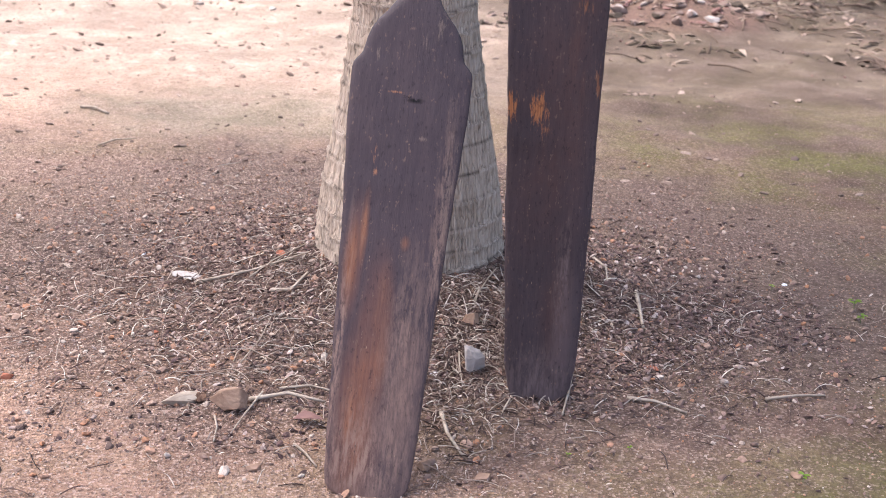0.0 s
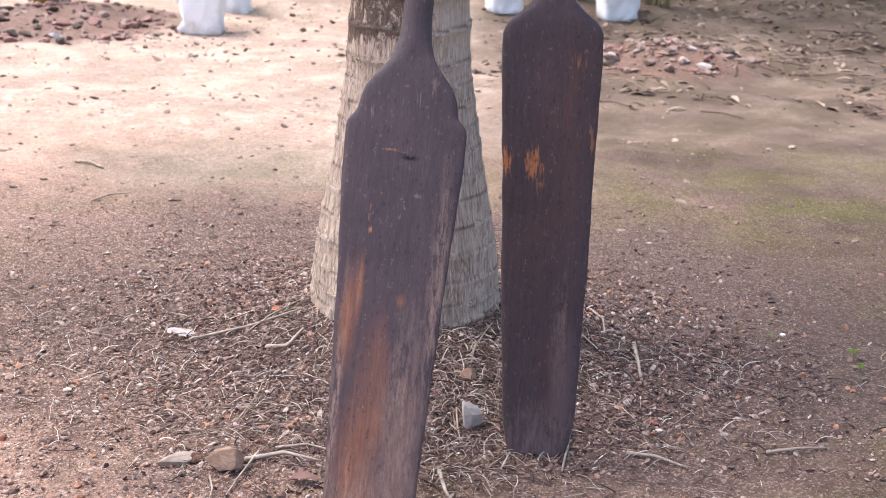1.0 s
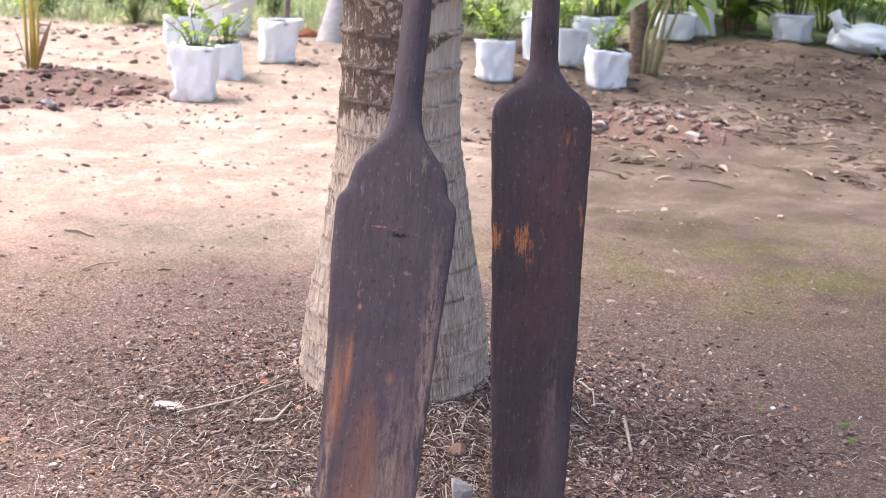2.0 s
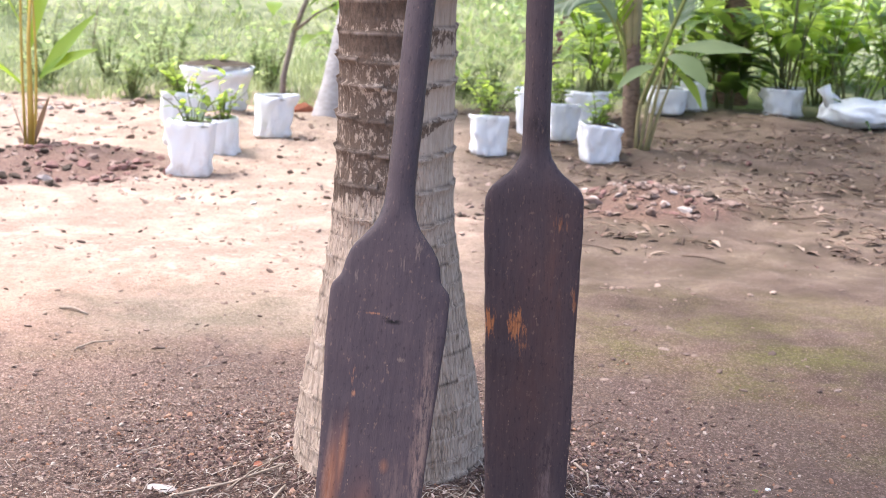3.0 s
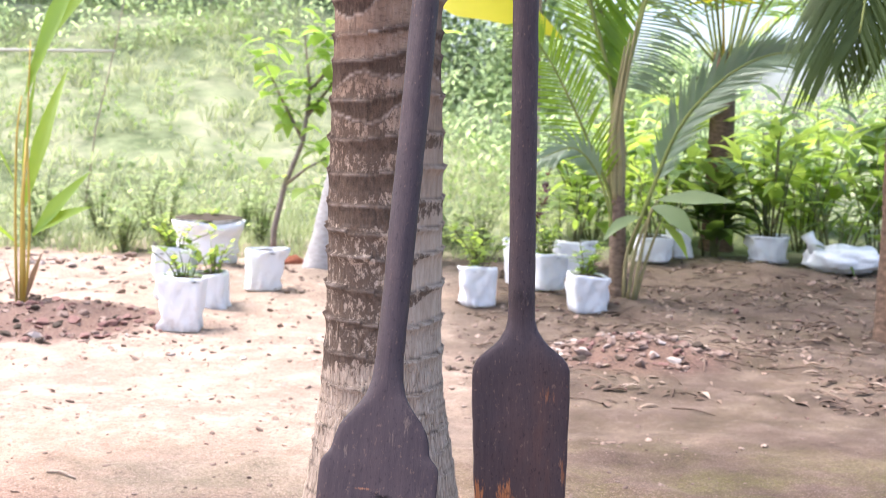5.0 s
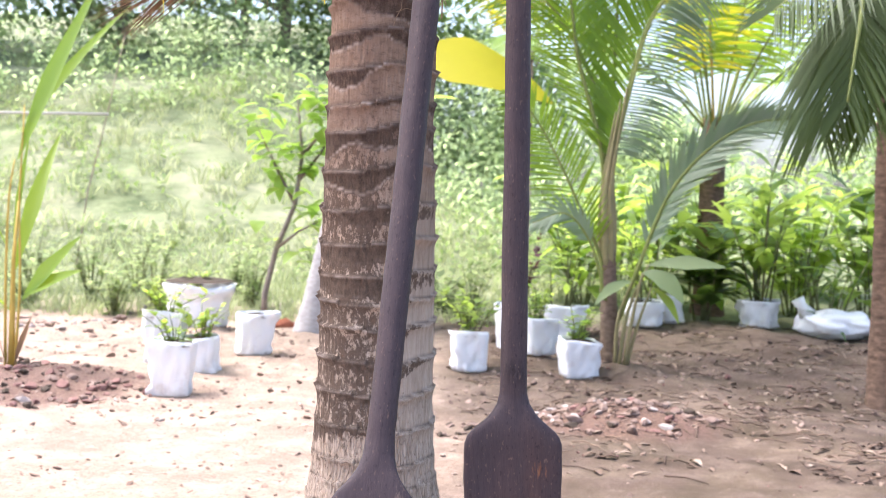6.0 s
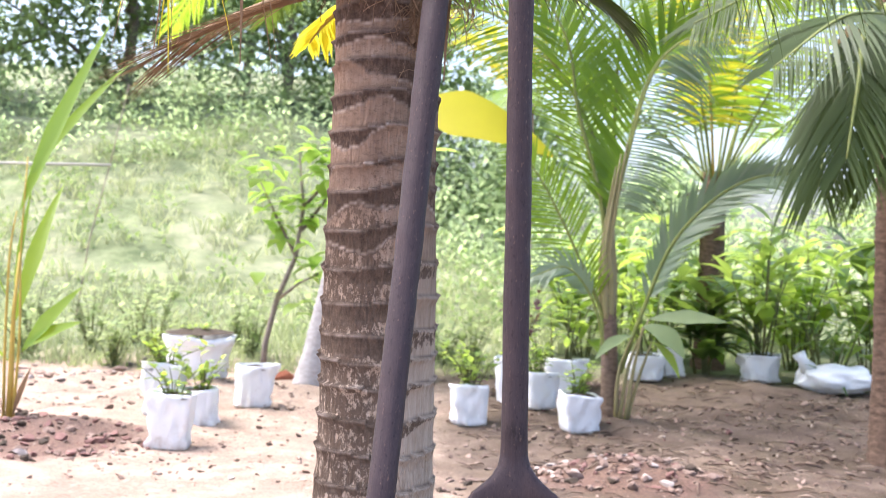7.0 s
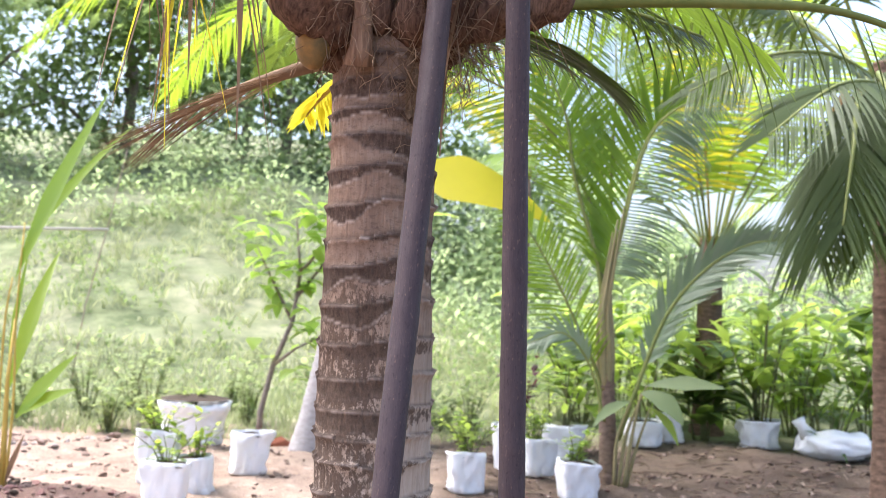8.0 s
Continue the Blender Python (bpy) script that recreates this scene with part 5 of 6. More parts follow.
def build_lance(x, y, z, h, n, length, width, seed, label, material, name="shrub"):
    """A clump of upright canes with long lance-shaped leaves."""
    rng = random.Random(seed)
    pl = thing(name, pose(x, y, z), label, "shrub", "shrubs behind the yard")
    leaves = []
    for _ in range(n):
        a, lean = rng.uniform(0, 6.283), rng.uniform(0.1, 0.55)
        hh = h * rng.uniform(0.55, 1.05)
        top = Vector((math.cos(a) * lean * hh, math.sin(a) * lean * hh, hh))
        b = Vector((math.cos(a) * 0.12 * rng.random(), math.sin(a) * 0.12, -0.05))
        mid = b.lerp(top, 0.5) + Vector((0, 0, hh * 0.1))
        part("cane", tube([b, mid, top], [0.011, 0.009, 0.004], 5), M_STEM, pl)
        k = rng.randint(5, 8)
        for j in range(k):
            u = 0.25 + 0.75 * j / (k - 1)
            q = b.lerp(mid, u * 2) if u < 0.5 else mid.lerp(top, u * 2 - 1)
            aa = a + j * 2.4 + rng.uniform(-0.4, 0.4)
            way = Vector((math.cos(aa), math.sin(aa), rng.uniform(0.1, 1.0)))
            leaves.append(leaf(q, way, length * rng.uniform(0.7, 1.2), width * rng.uniform(0.7, 1.2), rng.uniform(0.5, 1.3), 5, 0.2, rng))
    tagged(part("leaves", join(leaves), material, pl), kind="stuff")
    return pl


def gz(x, y):
    return ground_z(x, y)


BAG = "white woven plastic grow bag on bare soil"
build_bag(-1.72, 8.5, 0.32, 0.39, 1, "tall white woven plastic grow bag on bare soil", 0.85)
build_bag(-2.03, 9.75, 0.36, 0.42, 2, BAG, 0.5)
build_bag(-1.72, 9.65, 0.32, 0.30, 3, BAG, 0.4)
build_bag(-2.16, 11.75, 0.64, 0.42, 4, "wide round white grow bag with dark soil", 0.0, 0.2, 0, 1.12, 1.06)
build_bag(-1.42, 10.25, 0.35, 0.35, 5, "white woven plastic grow bag with a scuffed foot", 0.3, 0, 20, 1.06)
build_bag(0.39, 9.85, 0.31, 0.32, 6, BAG, 0.85, 0.0, 10)
build_bag(0.79, 10.8, 0.30, 0.42, 7, BAG, 0.5)
build_bag(0.99, 10.5, 0.34, 0.31, 8, BAG, 0.5, 0, 30)
build_bag(1.26, 9.75, 0.32, 0.31, 9, "white woven plastic grow bag, tilted and half empty", 0.9, 0.25, 12)
build_bag(1.36, 11.9, 0.45, 0.32, 10, "large greyish grow bag under a shrub", 0.5)
build_bag(2.33, 12.9, 0.44, 0.28, 11, BAG, 0.4)
build_bag(2.68, 13.1, 0.28, 0.3, 12, "grey grow bag in the shade of shrubs", 0.4)
build_bag(3.57, 12.95, 0.46, 0.3, 13, "white grow bag holding a lance-leaved shrub", 0.4)


def build_slumped_sack(x, y):
    sack = thing("sack", pose(x, y, gz(x, y), 0, 0, -8), "white plastic sack slumped on the ground under shrubs", "sack")
    bm = bmesh.new()
    bmesh.ops.create_icosphere(bm, subdivisions=4, radius=1)
    for v in bm.verts:
        p = v.co.copy()
        k = 1 + 0.22 * noise.noise(p * 2.1) + 0.09 * noise.noise(p * 6)
        top = 0.17 if p.z > 0 else 0.12
        v.co = Vector((math.copysign(abs(p.x) ** 0.8, p.x) * 0.40 * k, p.y * 0.24 * k, 0.12 + p.z * top * k + (0.06 * max(0, -p.x - 0.3) if p.z > 0 else 0)))
    part("body", bm, M_BAG, sack)
    part("tied_end", tube([(-0.3, -0.02, 0.24), (-0.36, -0.03, 0.33), (-0.40, -0.03, 0.40)], [0.09, 0.05, 0.07], 12), M_BAG, sack)


build_slumped_sack(4.25, 12.5)

build_leafy("bag_seedling", -1.71, 8.55, gz(-1.71, 8.55) + 0.3, 0.26, 0.3, 7, 60, 0.085, 1, "small light green seedling growing in a bag", M_BROAD)
build_leafy("bag_seedling", -2.03, 9.75, gz(-2.03, 9.75) + 0.34, 0.36, 0.36, 9, 110, 0.09, 2, "small light green seedling growing in a bag", M_BROAD)
build_leafy("bag_seedling", -1.72, 9.65, gz(-1.72, 9.65) + 0.25, 0.32, 0.32, 7, 80, 0.08, 3, "small light green seedling growing in a bag", M_BROAD)
build_leafy("bag_herb", -2.16, 11.75, gz(-2.16, 11.75) + 0.42, 0.12, 0.28, 8, 80, 0.05, 4, "low herb growing in a wide bag", M_BROAD)
build_leafy("bag_herb", 0.39, 9.85, gz(0.39, 9.85) + 0.25, 0.42, 0.42, 12, 150, 0.09, 5, "bushy green herb growing in a bag", M_BROAD)
build_leafy("bag_herb", 0.99, 10.5, gz(0.99, 10.5) + 0.25, 0.4, 0.3, 9, 110, 0.09, 6, "bushy green herb growing in a bag", M_BROAD)
build_leafy("bag_herb", 1.24, 9.78, gz(1.24, 9.78) + 0.22, 0.36, 0.3, 9, 110, 0.08, 7, "bushy green herb growing in a bag", M_BROAD)
build_lance(3.57, 12.95, gz(3.57, 12.95) + 0.28, 1.35, 13, 0.55, 0.15, 8, "tall lance-leaved shrub growing in a bag", M_BROAD)
build_lance(1.36, 11.95, gz(1.36, 11.95) + 0.27, 0.8, 5, 0.26, 0.09, 9, "leafy shrub growing in a large bag", M_BROAD)
build_lance(2.33, 12.9, gz(2.33, 12.9) + 0.25, 0.8, 8, 0.32, 0.09, 10, "leafy shrub growing in a bag", M_BROAD)
build_lance(4.2, 12.7, gz(4.2, 12.7), 0.9, 10, 0.5, 0.05, 11, "grassy-leaved plant behind the slumped sack", M_BROAD_DARK)
for i, (x, y, h, mat) in enumerate(((2.75, 14.3, 1.7, M_BROAD), (4.3, 14.1, 1.5, M_BROAD), (4.9, 13.4, 1.3, M_BROAD), (5.5, 13.9, 1.4, M_BROAD_DARK), (1.9, 14.6, 1.4, M_BROAD), (3.7, 15.8, 1.6, M_BROAD), (2.6, 16.2, 1.6, M_BROAD), (5.0, 15.8, 1.7, M_BROAD), (6.3, 15.0, 1.6, M_BROAD_DARK), (3.05, 13.3, 1.0, M_BROAD_DARK))):
    build_lance(x, y, gz(x, y), h, 12, 0.62, 0.20, 60 + i, "dense green shrub with long glossy leaves", mat)
build_leafy("croton", 1.0, 12.4, gz(1.0, 12.4), 1.1, 0.3, 9, 120, 0.13, 90, "shrub with purple-brown leaves", M_PURPLE, "shrub")
for i, (x, y, h) in enumerate(((-0.05, 12.3, 0.6), (0.5, 12.6, 0.75), (-3.2, 12.6, 0.55), (-2.9, 13.2, 0.9), (-4.2, 12.9, 0.7), (-1.9, 13.4, 0.8), (-0.9, 13.2, 0.7), (-2.5, 12.7, 0.5), (-3.7, 13.6, 0.9), (-5.2, 13.2, 0.8), (-3.4, 14.4, 0.8), (-2.2, 14.2, 0.7), (-1.2, 14.6, 0.8), (-4.6, 14.4, 0.9), (-5.8, 14.9, 1.0), (-0.3, 14.0, 0.7), (0.2, 13.4, 0.6))):
    build_leafy("weed", x, y, gz(x, y), h, 0.5, 12, 140, 0.12, 100 + i, "leafy green weed at the edge of the grass", M_WEED, "weed", "weeds along the grass")


def build_sapling():
    """The crooked sapling with large round leaves."""
    rng = random.Random(77)
    x0, y0 = -1.62, 12.3
    t = thing("sapling", pose(x0, y0, gz(x0, y0)), "crooked young tree with grey stem and broad green leaves", "tree")
    stem = [(0, 0, -0.1), (0.02, 0, 0.35), (0.12, 0, 0.8), (0.3, 0, 1.25), (0.36, 0, 1.75), (0.3, 0, 2.3)]
    part("trunk", tube(stem, [0.034, 0.03, 0.027, 0.023, 0.017, 0.008], 9), M_WOODY, t)
    tips = [Vector(stem[-1]), Vector(stem[-2])]
    for pts in ([(0.12, 0, 0.8), (0.35, -0.1, 0.98), (0.62, -0.1, 1.12)], [(0.3, 0, 1.25), (0.1, 0.1, 1.6), (-0.1, 0.1, 2.0)], [(0.34, 0, 1.5), (0.55, 0.1, 1.8), (0.75, 0.1, 2.2)], [(0.36, 0, 1.75), (0.6, -0.15, 2.0), (0.8, -0.2, 2.1)]):
        part("branch", tube(pts, [0.02, 0.015, 0.006], 6), M_WOODY, t)
        tips.append(Vector(pts[-1]))
        tips.append(Vector(pts[1]))
    leaves = []
    for tip in tips:
        for _ in range(14):
            q = tip + Vector((rng.gauss(0, 0.14), rng.gauss(0, 0.14), rng.gauss(0, 0.14)))
            leaves.append(leaf(q, (rng.gauss(0, 1), rng.gauss(0, 1), rng.uniform(-0.3, 0.3)), rng.uniform(0.2, 0.32), rng.uniform(0.15, 0.22), 0.9, 4, 0.2, rng))
    tagged(part("leaves", join(leaves), M_SAPLING, t), kind="stuff")


build_sapling()


def build_banana():
    x0, y0 = -0.62, 14.3
    t = thing("banana_plant", pose(x0, y0, gz(x0, y0)), "banana plant with a bright yellow drooping leaf", "plant")
    part("stem", tube([(0, 0, -0.1), (0, 0, 0.9), (-0.05, 0, 1.9)], [0.1, 0.08, 0.05], 10), M_STEM, t)
    part("leaf_stalk", tube(spine_curve([(-0.05, 0, 1.85), (0.0, 0, 2.3), (0.2, -0.05, 2.78), (0.42, -0.1, 2.9)], 8), [0.04, 0.037, 0.034, 0.031, 0.028, 0.026, 0.024, 0.022, 0.02], 8), M_RACHIS_YELLOW, t)
    part("leaf", leaf((0.42, -0.1, 2.9), (1, -0.25, -0.12), 1.75, 0.66, 0.5, 18, 0.12, tip=0.03, widest=0.3, roll=62), M_FROND_YELLOW, t, "bright yellow leaf")
    part("leaf", leaf((-0.05, 0, 1.9), (0.7, 0.3, 1), 1.3, 0.5, 1.3, 8, 0.15), M_BROAD, t)
    part("leaf", leaf((-0.05, 0, 1.85), (-0.5, 0.6, 1), 1.3, 0.5, 1.1, 8, 0.15), M_BROAD, t)
    part("leaf", leaf((0.1, 0, 1.9), (0.35, -0.8, 0.9), 0.9, 0.24, 0.9, 6, 0.15), M_BROAD, t)


build_banana()


# ---- grass, scrub and far trees ----
def build_grass():
    rng = random.Random(9)
    blades = []
    for _ in range(14000):
        u = rng.random()
        y = 12.5 + 6 * u**1.5
        x = rng.uniform(-0.62, 0.30) * y + 0.3
        if y < 14.2 and rng.random() < 0.4:
            continue
        if x > 1.2 and y < 14.6:
            continue
        h = rng.uniform(0.08, 0.26) * (1.0 + 0.4 * noise.noise(Vector((x * 0.5, y * 0.5, 0)))) * (0.55 + 0.45 * min(1, (y - 12.4)))
        a = rng.uniform(0, 6.283)
        z = ground_rise(y, x) if y < 16 else ground_z(x, y)
        p = Vector((x, y, z - 0.02))
        side = Vector((math.cos(a), math.sin(a), 0)) * rng.uniform(0.006, 0.012) * (1 + (y - 12) * 0.12)
        bend = Vector((rng.gauss(0, 0.35), rng.gauss(0, 0.35), 1)) * h
        mid = p + bend * 0.55 + Vector((0, 0, h * 0.08))
        tip = p + Vector((bend.x * 1.6, bend.y * 1.6, bend.z * 0.95))
        blades.append(([p - side, p + side, mid + side * 0.7, mid - side * 0.7, tip], [(0, 1, 2, 3), (3, 2, 4)]))
    for _ in range(1700):
        y = 18.0 + 13.0 * rng.random()
        x = rng.uniform(-0.62, 0.12) * y
        if noise.noise(Vector((x * 0.35, y * 0.5, 4))) < rng.uniform(-0.5, 0.25):
            continue
        z, tall = ground_z(x, y), rng.uniform(0.12, 0.4)
        for _ in range(7):
            a = rng.uniform(0, 6.283)
            q = Vector((x + rng.gauss(0, 0.12), y + rng.gauss(0, 0.12), z - 0.03))
            side = Vector((math.cos(a), math.sin(a), 0)) * rng.uniform(0.012, 0.025)
            out_way = Vector((rng.gauss(0, 0.5), rng.gauss(0, 0.5), 1)) * tall * rng.uniform(0.6, 1.1)
            mid = q + out_way * 0.55 + Vector((0, 0, tall * 0.1))
            tip = q + Vector((out_way.x * 1.7, out_way.y * 1.7, out_way.z * 0.9))
            blades.append(([q - side, q + side, mid + side * 0.7, mid - side * 0.7, tip], [(0, 1, 2, 3), (3, 2, 4)]))
    tagged(part("grass", join(blades), M_GRASS), "light green rough grass on the rising bank", "grass", kind="stuff")


build_grass()


def build_scrub(name, blobs, size, per, seed, label, material, category="scrub"):
    """Loose leaf masses with gaps for far scrub."""
    rng = random.Random(seed)
    leaves = []
    for x, y, z, r in blobs:
        for _ in range(int(per * r * r)):
            d = Vector((rng.gauss(0, 1), rng.gauss(0, 1), rng.gauss(0, 0.8))).normalized() * (r * rng.uniform(0.45, 1.0) ** 0.7)
            q = Vector((x, y, z)) + d * (1 + 0.35 * noise.noise(d * 1.7 + Vector((x, y, z))))
            leaves.append(leaf(q, (rng.gauss(0, 1), rng.gauss(0, 1), rng.gauss(0, 0.6)), size * rng.uniform(0.6, 1.4), size * 0.55, 0.8, 2, 0.2, rng, 0.1, 0.5))
    return tagged(part(name, join(leaves), material), label, category, kind="stuff")


def scrub_bank():
    rng = random.Random(3)
    low, high = [], []
    for _ in range(150):
        y = rng.uniform(15.5, 30)
        x = rng.uniform(-0.6, 0.2) * y
        r = rng.uniform(0.15, 0.35) + rng.random() ** 2 * 0.03 * y
        low.append((x, y, ground_z(x, y) + r * 0.25, r))
    for _ in range(85):
        y = rng.uniform(23.5, 36)
        x = rng.uniform(-0.65, 0.25) * y
        r = rng.uniform(0.6, 1.2) + max(0.0, y - 27) * 0.11 * rng.random()
        high.append((x, y, ground_rise(y, x) + r * 0.5, r))
    for _ in range(36):
        y = rng.uniform(30, 37)
        x, r = rng.uniform(-0.62, 0.1) * y, rng.uniform(1.1, 1.9)
        high.append((x, y, ground_rise(y, x) + rng.uniform(0.8, 3.6), r))
    side = []
    for _ in range(46):
        y = rng.uniform(19, 33)
        x, r = rng.uniform(0.05, 0.5) * y, rng.uniform(0.5, 1.0)
        side.append((x, y, ground_rise(y, x) + r * rng.uniform(0.4, 1.0), r))
    for _ in range(26):
        y = rng.uniform(30, 42)
        x, r = rng.uniform(0.0, 0.5) * y, rng.uniform(1.2, 2.0)
        side.append((x, y, ground_rise(y, x) + rng.uniform(0.4, 2.6), r))
    build_scrub("scrub", side, 0.19, 110, 14, "bright green thicket behind the shrubs", M_TREE)
    build_scrub("scrub", low, 0.10, 380, 12, "pale green scrub on the grassy bank", M_BUSH)
    build_scrub("scrub", high, 0.16, 165, 13, "dense green thicket on the bank", M_TREE)


scrub_bank()


def build_tree(x, y, h, r, seed, label, material):
    rng = random.Random(seed)
    z0 = ground_rise(y, x)
    t = thing("tree", pose(x, y, z0), label, "tree", "trees on the bank")
    part("trunk", tube([(0, 0, -0.3), (0.25, 0, h * 0.25), (-0.2, 0.1, h * 0.5), (0.2, 0, h * 0.85)], [0.17, 0.14, 0.10, 0.04], 9), M_WOODY, t)
    leaves = []
    for i in range(13):
        a = i * 2.4 + rng.uniform(-0.3, 0.3)
        zb = h * rng.uniform(0.03, 0.72)
        tip = Vector((math.cos(a) * r * rng.uniform(0.5, 1), math.sin(a) * r * rng.uniform(0.5, 1), zb + h * rng.uniform(0.05, 0.3)))
        part("limb", tube([Vector((0, 0, zb)), Vector((tip.x * 0.5, tip.y * 0.5, zb + (tip.z - zb) * 0.6)), tip], [0.09, 0.06, 0.02], 6), M_WOODY, t)
        for _ in range(7):
            c = tip.lerp(Vector((0, 0, zb)), rng.random() * 0.7) + Vector((rng.gauss(0, r * 0.2), rng.gauss(0, r * 0.2), rng.gauss(0, r * 0.16)))
            for _ in range(62):
                d = Vector((rng.gauss(0, 1), rng.gauss(0, 1), rng.gauss(0, 0.7))) * (r * 0.13)
                leaves.append(leaf(c + d, (rng.gauss(0, 1), rng.gauss(0, 1), rng.gauss(-0.2, 0.5)), rng.uniform(0.22, 0.42), rng.uniform(0.14, 0.24), 0.8, 2, 0.2, rng, 0.1, 0.5))
    tagged(part("crown", join(leaves), material, t), kind="stuff")


for i, (x, y, h, r) in enumerate(((-12.5, 31, 9, 4), (-8.5, 33, 10, 4.2), (-16.5, 37, 11, 4.4), (-4.5, 36, 7.5, 3.8), (-1.5, 38, 8, 4.2), (2.5, 37, 6, 3.8), (9, 48, 4.5, 3.4), (19, 44, 5, 4), (-6.5, 41, 10, 5))):
    build_tree(x, y, h, r, 200 + i, "broad green tree with a loose crown on the bank", (M_TREE, M_BUSH, M_TREE)[i % 3])


# ---- small things of the yard ----
def build_stone(name, x, y, size, seed, label, material, flat=0.6, category="stone", stretch=(1, 1), turn=0.0, lift=0.25, group=""):
    st = part(name, pebble(size, seed, flat, 4 if size > 0.011 and y < 4 else 2), material, smooth=y < 4 and size < 0.011)
    st.matrix_world = pose(x, y, ground_z(x, y) + size * flat * lift, 0, 0, turn) @ Matrix.Diagonal((stretch[0], stretch[1], 1, 1))
    return tagged(st, label, category, group)


build_stone("stone", -0.392, 2.28, 0.036, 6, "brown laterite stone lying on gravel", M_STONE, 0.85, stretch=(1.2, 0.8), lift=0.55)
build_stone("stone", -0.612, 2.937, 0.037, 2, "flat pale grey stone on litter", M_STONE_LIGHT, 0.3, stretch=(1.2, 0.75))
build_stone("stone", 0.089, 2.465, 0.029, 3, "pale grey pointed stone standing in litter", M_STONE_LIGHT, 1.45, stretch=(0.95, 0.55), lift=0.6)
build_stone("stone", 0.087, 2.645, 0.025, 4, "yellowish brown rounded stone in litter", M_STONE, 0.85, stretch=(1.0, 0.8), lift=0.4)
build_stone("stone", 0.113, 2.065, 0.017, 5, "small reddish brown pebble on gravel", M_STONE, 0.6, stretch=(1.2, 0.8))
build_stone("stone", 0.001, 2.092, 0.016, 6, "small brown pebble beside an oar", M_STONE, 0.8, lift=0.5)
build_stone("stone", -0.3, 2.06, 0.013, 7, "small tan pebble on gravel", M_STONE, 0.8, lift=0.4)
build_stone("stone", -0.45, 3.02, 0.012, 27, "small yellowish pebble in litter", M_STONE, 0.8, lift=0.4)
build_stone("stone", -0.68, 2.95, 0.011, 28, "small tan pebble in litter", M_STONE, 0.7, lift=0.4)
build_stone("stone", 0.01, 2.449, 0.012, 29, "small white shell chip in litter", M_BAG, 0.4)
build_stone("brick_chip", -0.389, 2.972, 0.015, 8, "small orange-red brick chip in litter", M_BRICK, 0.8, "brick", lift=0.5)
build_stone("brick_chip", 0.484, 2.552, 0.013, 9, "small red brick chip on soil", M_BRICK, 0.5, "brick", (1.1, 0.7), -30)
build_stone("brick_chip", -0.865, 2.386, 0.02, 10, "small red brick chip on soil", M_BRICK, 0.5, "brick")
build_stone("brick_chip", -0.62, 2.62, 0.008, 11, "small red brick chip on soil", M_BRICK, 0.6, "brick")
build_stone("stone", -0.733, 2.68, 0.012, 12, "dark grey nut-shaped stone on gravel", M_POTSOIL, 0.8, lift=0.5)
build_stone("stone", -0.771, 3.115, 0.008, 13, "small white shard on gravel", M_BAG, 0.5, stretch=(0.5, 1.7), turn=-15)
build_stone("stone", 0.9, 3.107, 0.009, 14, "small white chip on soil", M_BAG, 0.5)
build_stone("stone", 0.685, 2.125, 0.013, 15, "small pinkish pebble on soil", M_STONE, 0.7)
build_stone("brick", -1.36, 12.1, 0.13, 16, "broken red brick at the yard's edge", M_BRICK, 0.55, "brick", (1.3, 0.7), 10, 0.4)
build_stone("stone", -2.56, 7.95, 0.06, 17, "pale stone on the soil heap", M_STONE_PALE, 0.55, stretch=(1.3, 0.9), lift=0.6)
build_stone("seed_pod", -0.478, 2.302, 0.027, 18, "dry brown seed pod on gravel", M_TWIG, 0.6, "seed pod", (1.35, 0.6), 25, 0.6)
build_stone("seed_pod", -0.448, 2.312, 0.014, 19, "dry brown seed pod on gravel", M_HUSK, 0.8, "seed pod", (1.0, 0.8), 25, 0.6)


def build_heap(cx, cy, r, count, seed, name, label, mats, size=(0.02, 0.07)):
    rng = random.Random(seed)
    for _ in range(count):
        a, d = rng.uniform(0, 6.283), r * math.sqrt(rng.random())
        x, y, s = cx + math.cos(a) * d, cy + math.sin(a) * d * 0.9, rng.uniform(*size) * rng.uniform(0.5, 1.0)
        build_stone(name, x, y, s, rng.uniform(0, 50), label, rng.choice(mats), rng.uniform(0.45, 0.9), "rubble", (rng.uniform(0.8, 1.4), rng.uniform(0.7, 1.1)), rng.uniform(0, 360), 0.35, name + " heap")


build_heap(1.3, 7.75, 0.6, 190, 5, "rubble_lump", "lump of rubble in a small heap", (M_CLOD, M_CLOD, M_STONE_PALE, M_DEADLEAF, M_POTSOIL, M_CLOD, M_CLOD), (0.012, 0.058))
build_heap(0.35, 7.3, 0.45, 40, 15, "rubble_lump", "lump of rubble in a small heap", (M_CLOD, M_POTSOIL, M_CLOD), (0.02, 0.06))
build_heap(-2.7, 8.55, 0.9, 225, 6, "clod", "clod of dug reddish earth", (M_CLOD, M_DEADLEAF, M_POTSOIL, M_DEADLEAF, M_CLOD), (0.012, 0.065))
build_heap(-1.6, 8.0, 0.9, 22, 7, "clod", "clod of pale earth", (M_SANDCLOD, M_SANDCLOD, M_STONE_PALE), (0.012, 0.035))
build_heap(1.9, 9.6, 1.3, 60, 8, "yard_chip", "chip of stone or husk on bare soil", (M_CLOD, M_TWIG, M_DEADLEAF, M_CLOD), (0.012, 0.04))
build_heap(-3.2, 12.2, 1.2, 50, 9, "clod", "clod of reddish earth by the grass", (M_SANDCLOD, M_STONE_PALE, M_CLOD), (0.03, 0.09))
build_heap(0.3, 5.4, 1.9, 40, 10, "yard_chip", "chip of stone or husk on bare soil", (M_CLOD, M_DEADLEAF, M_CLOD), (0.006, 0.016))


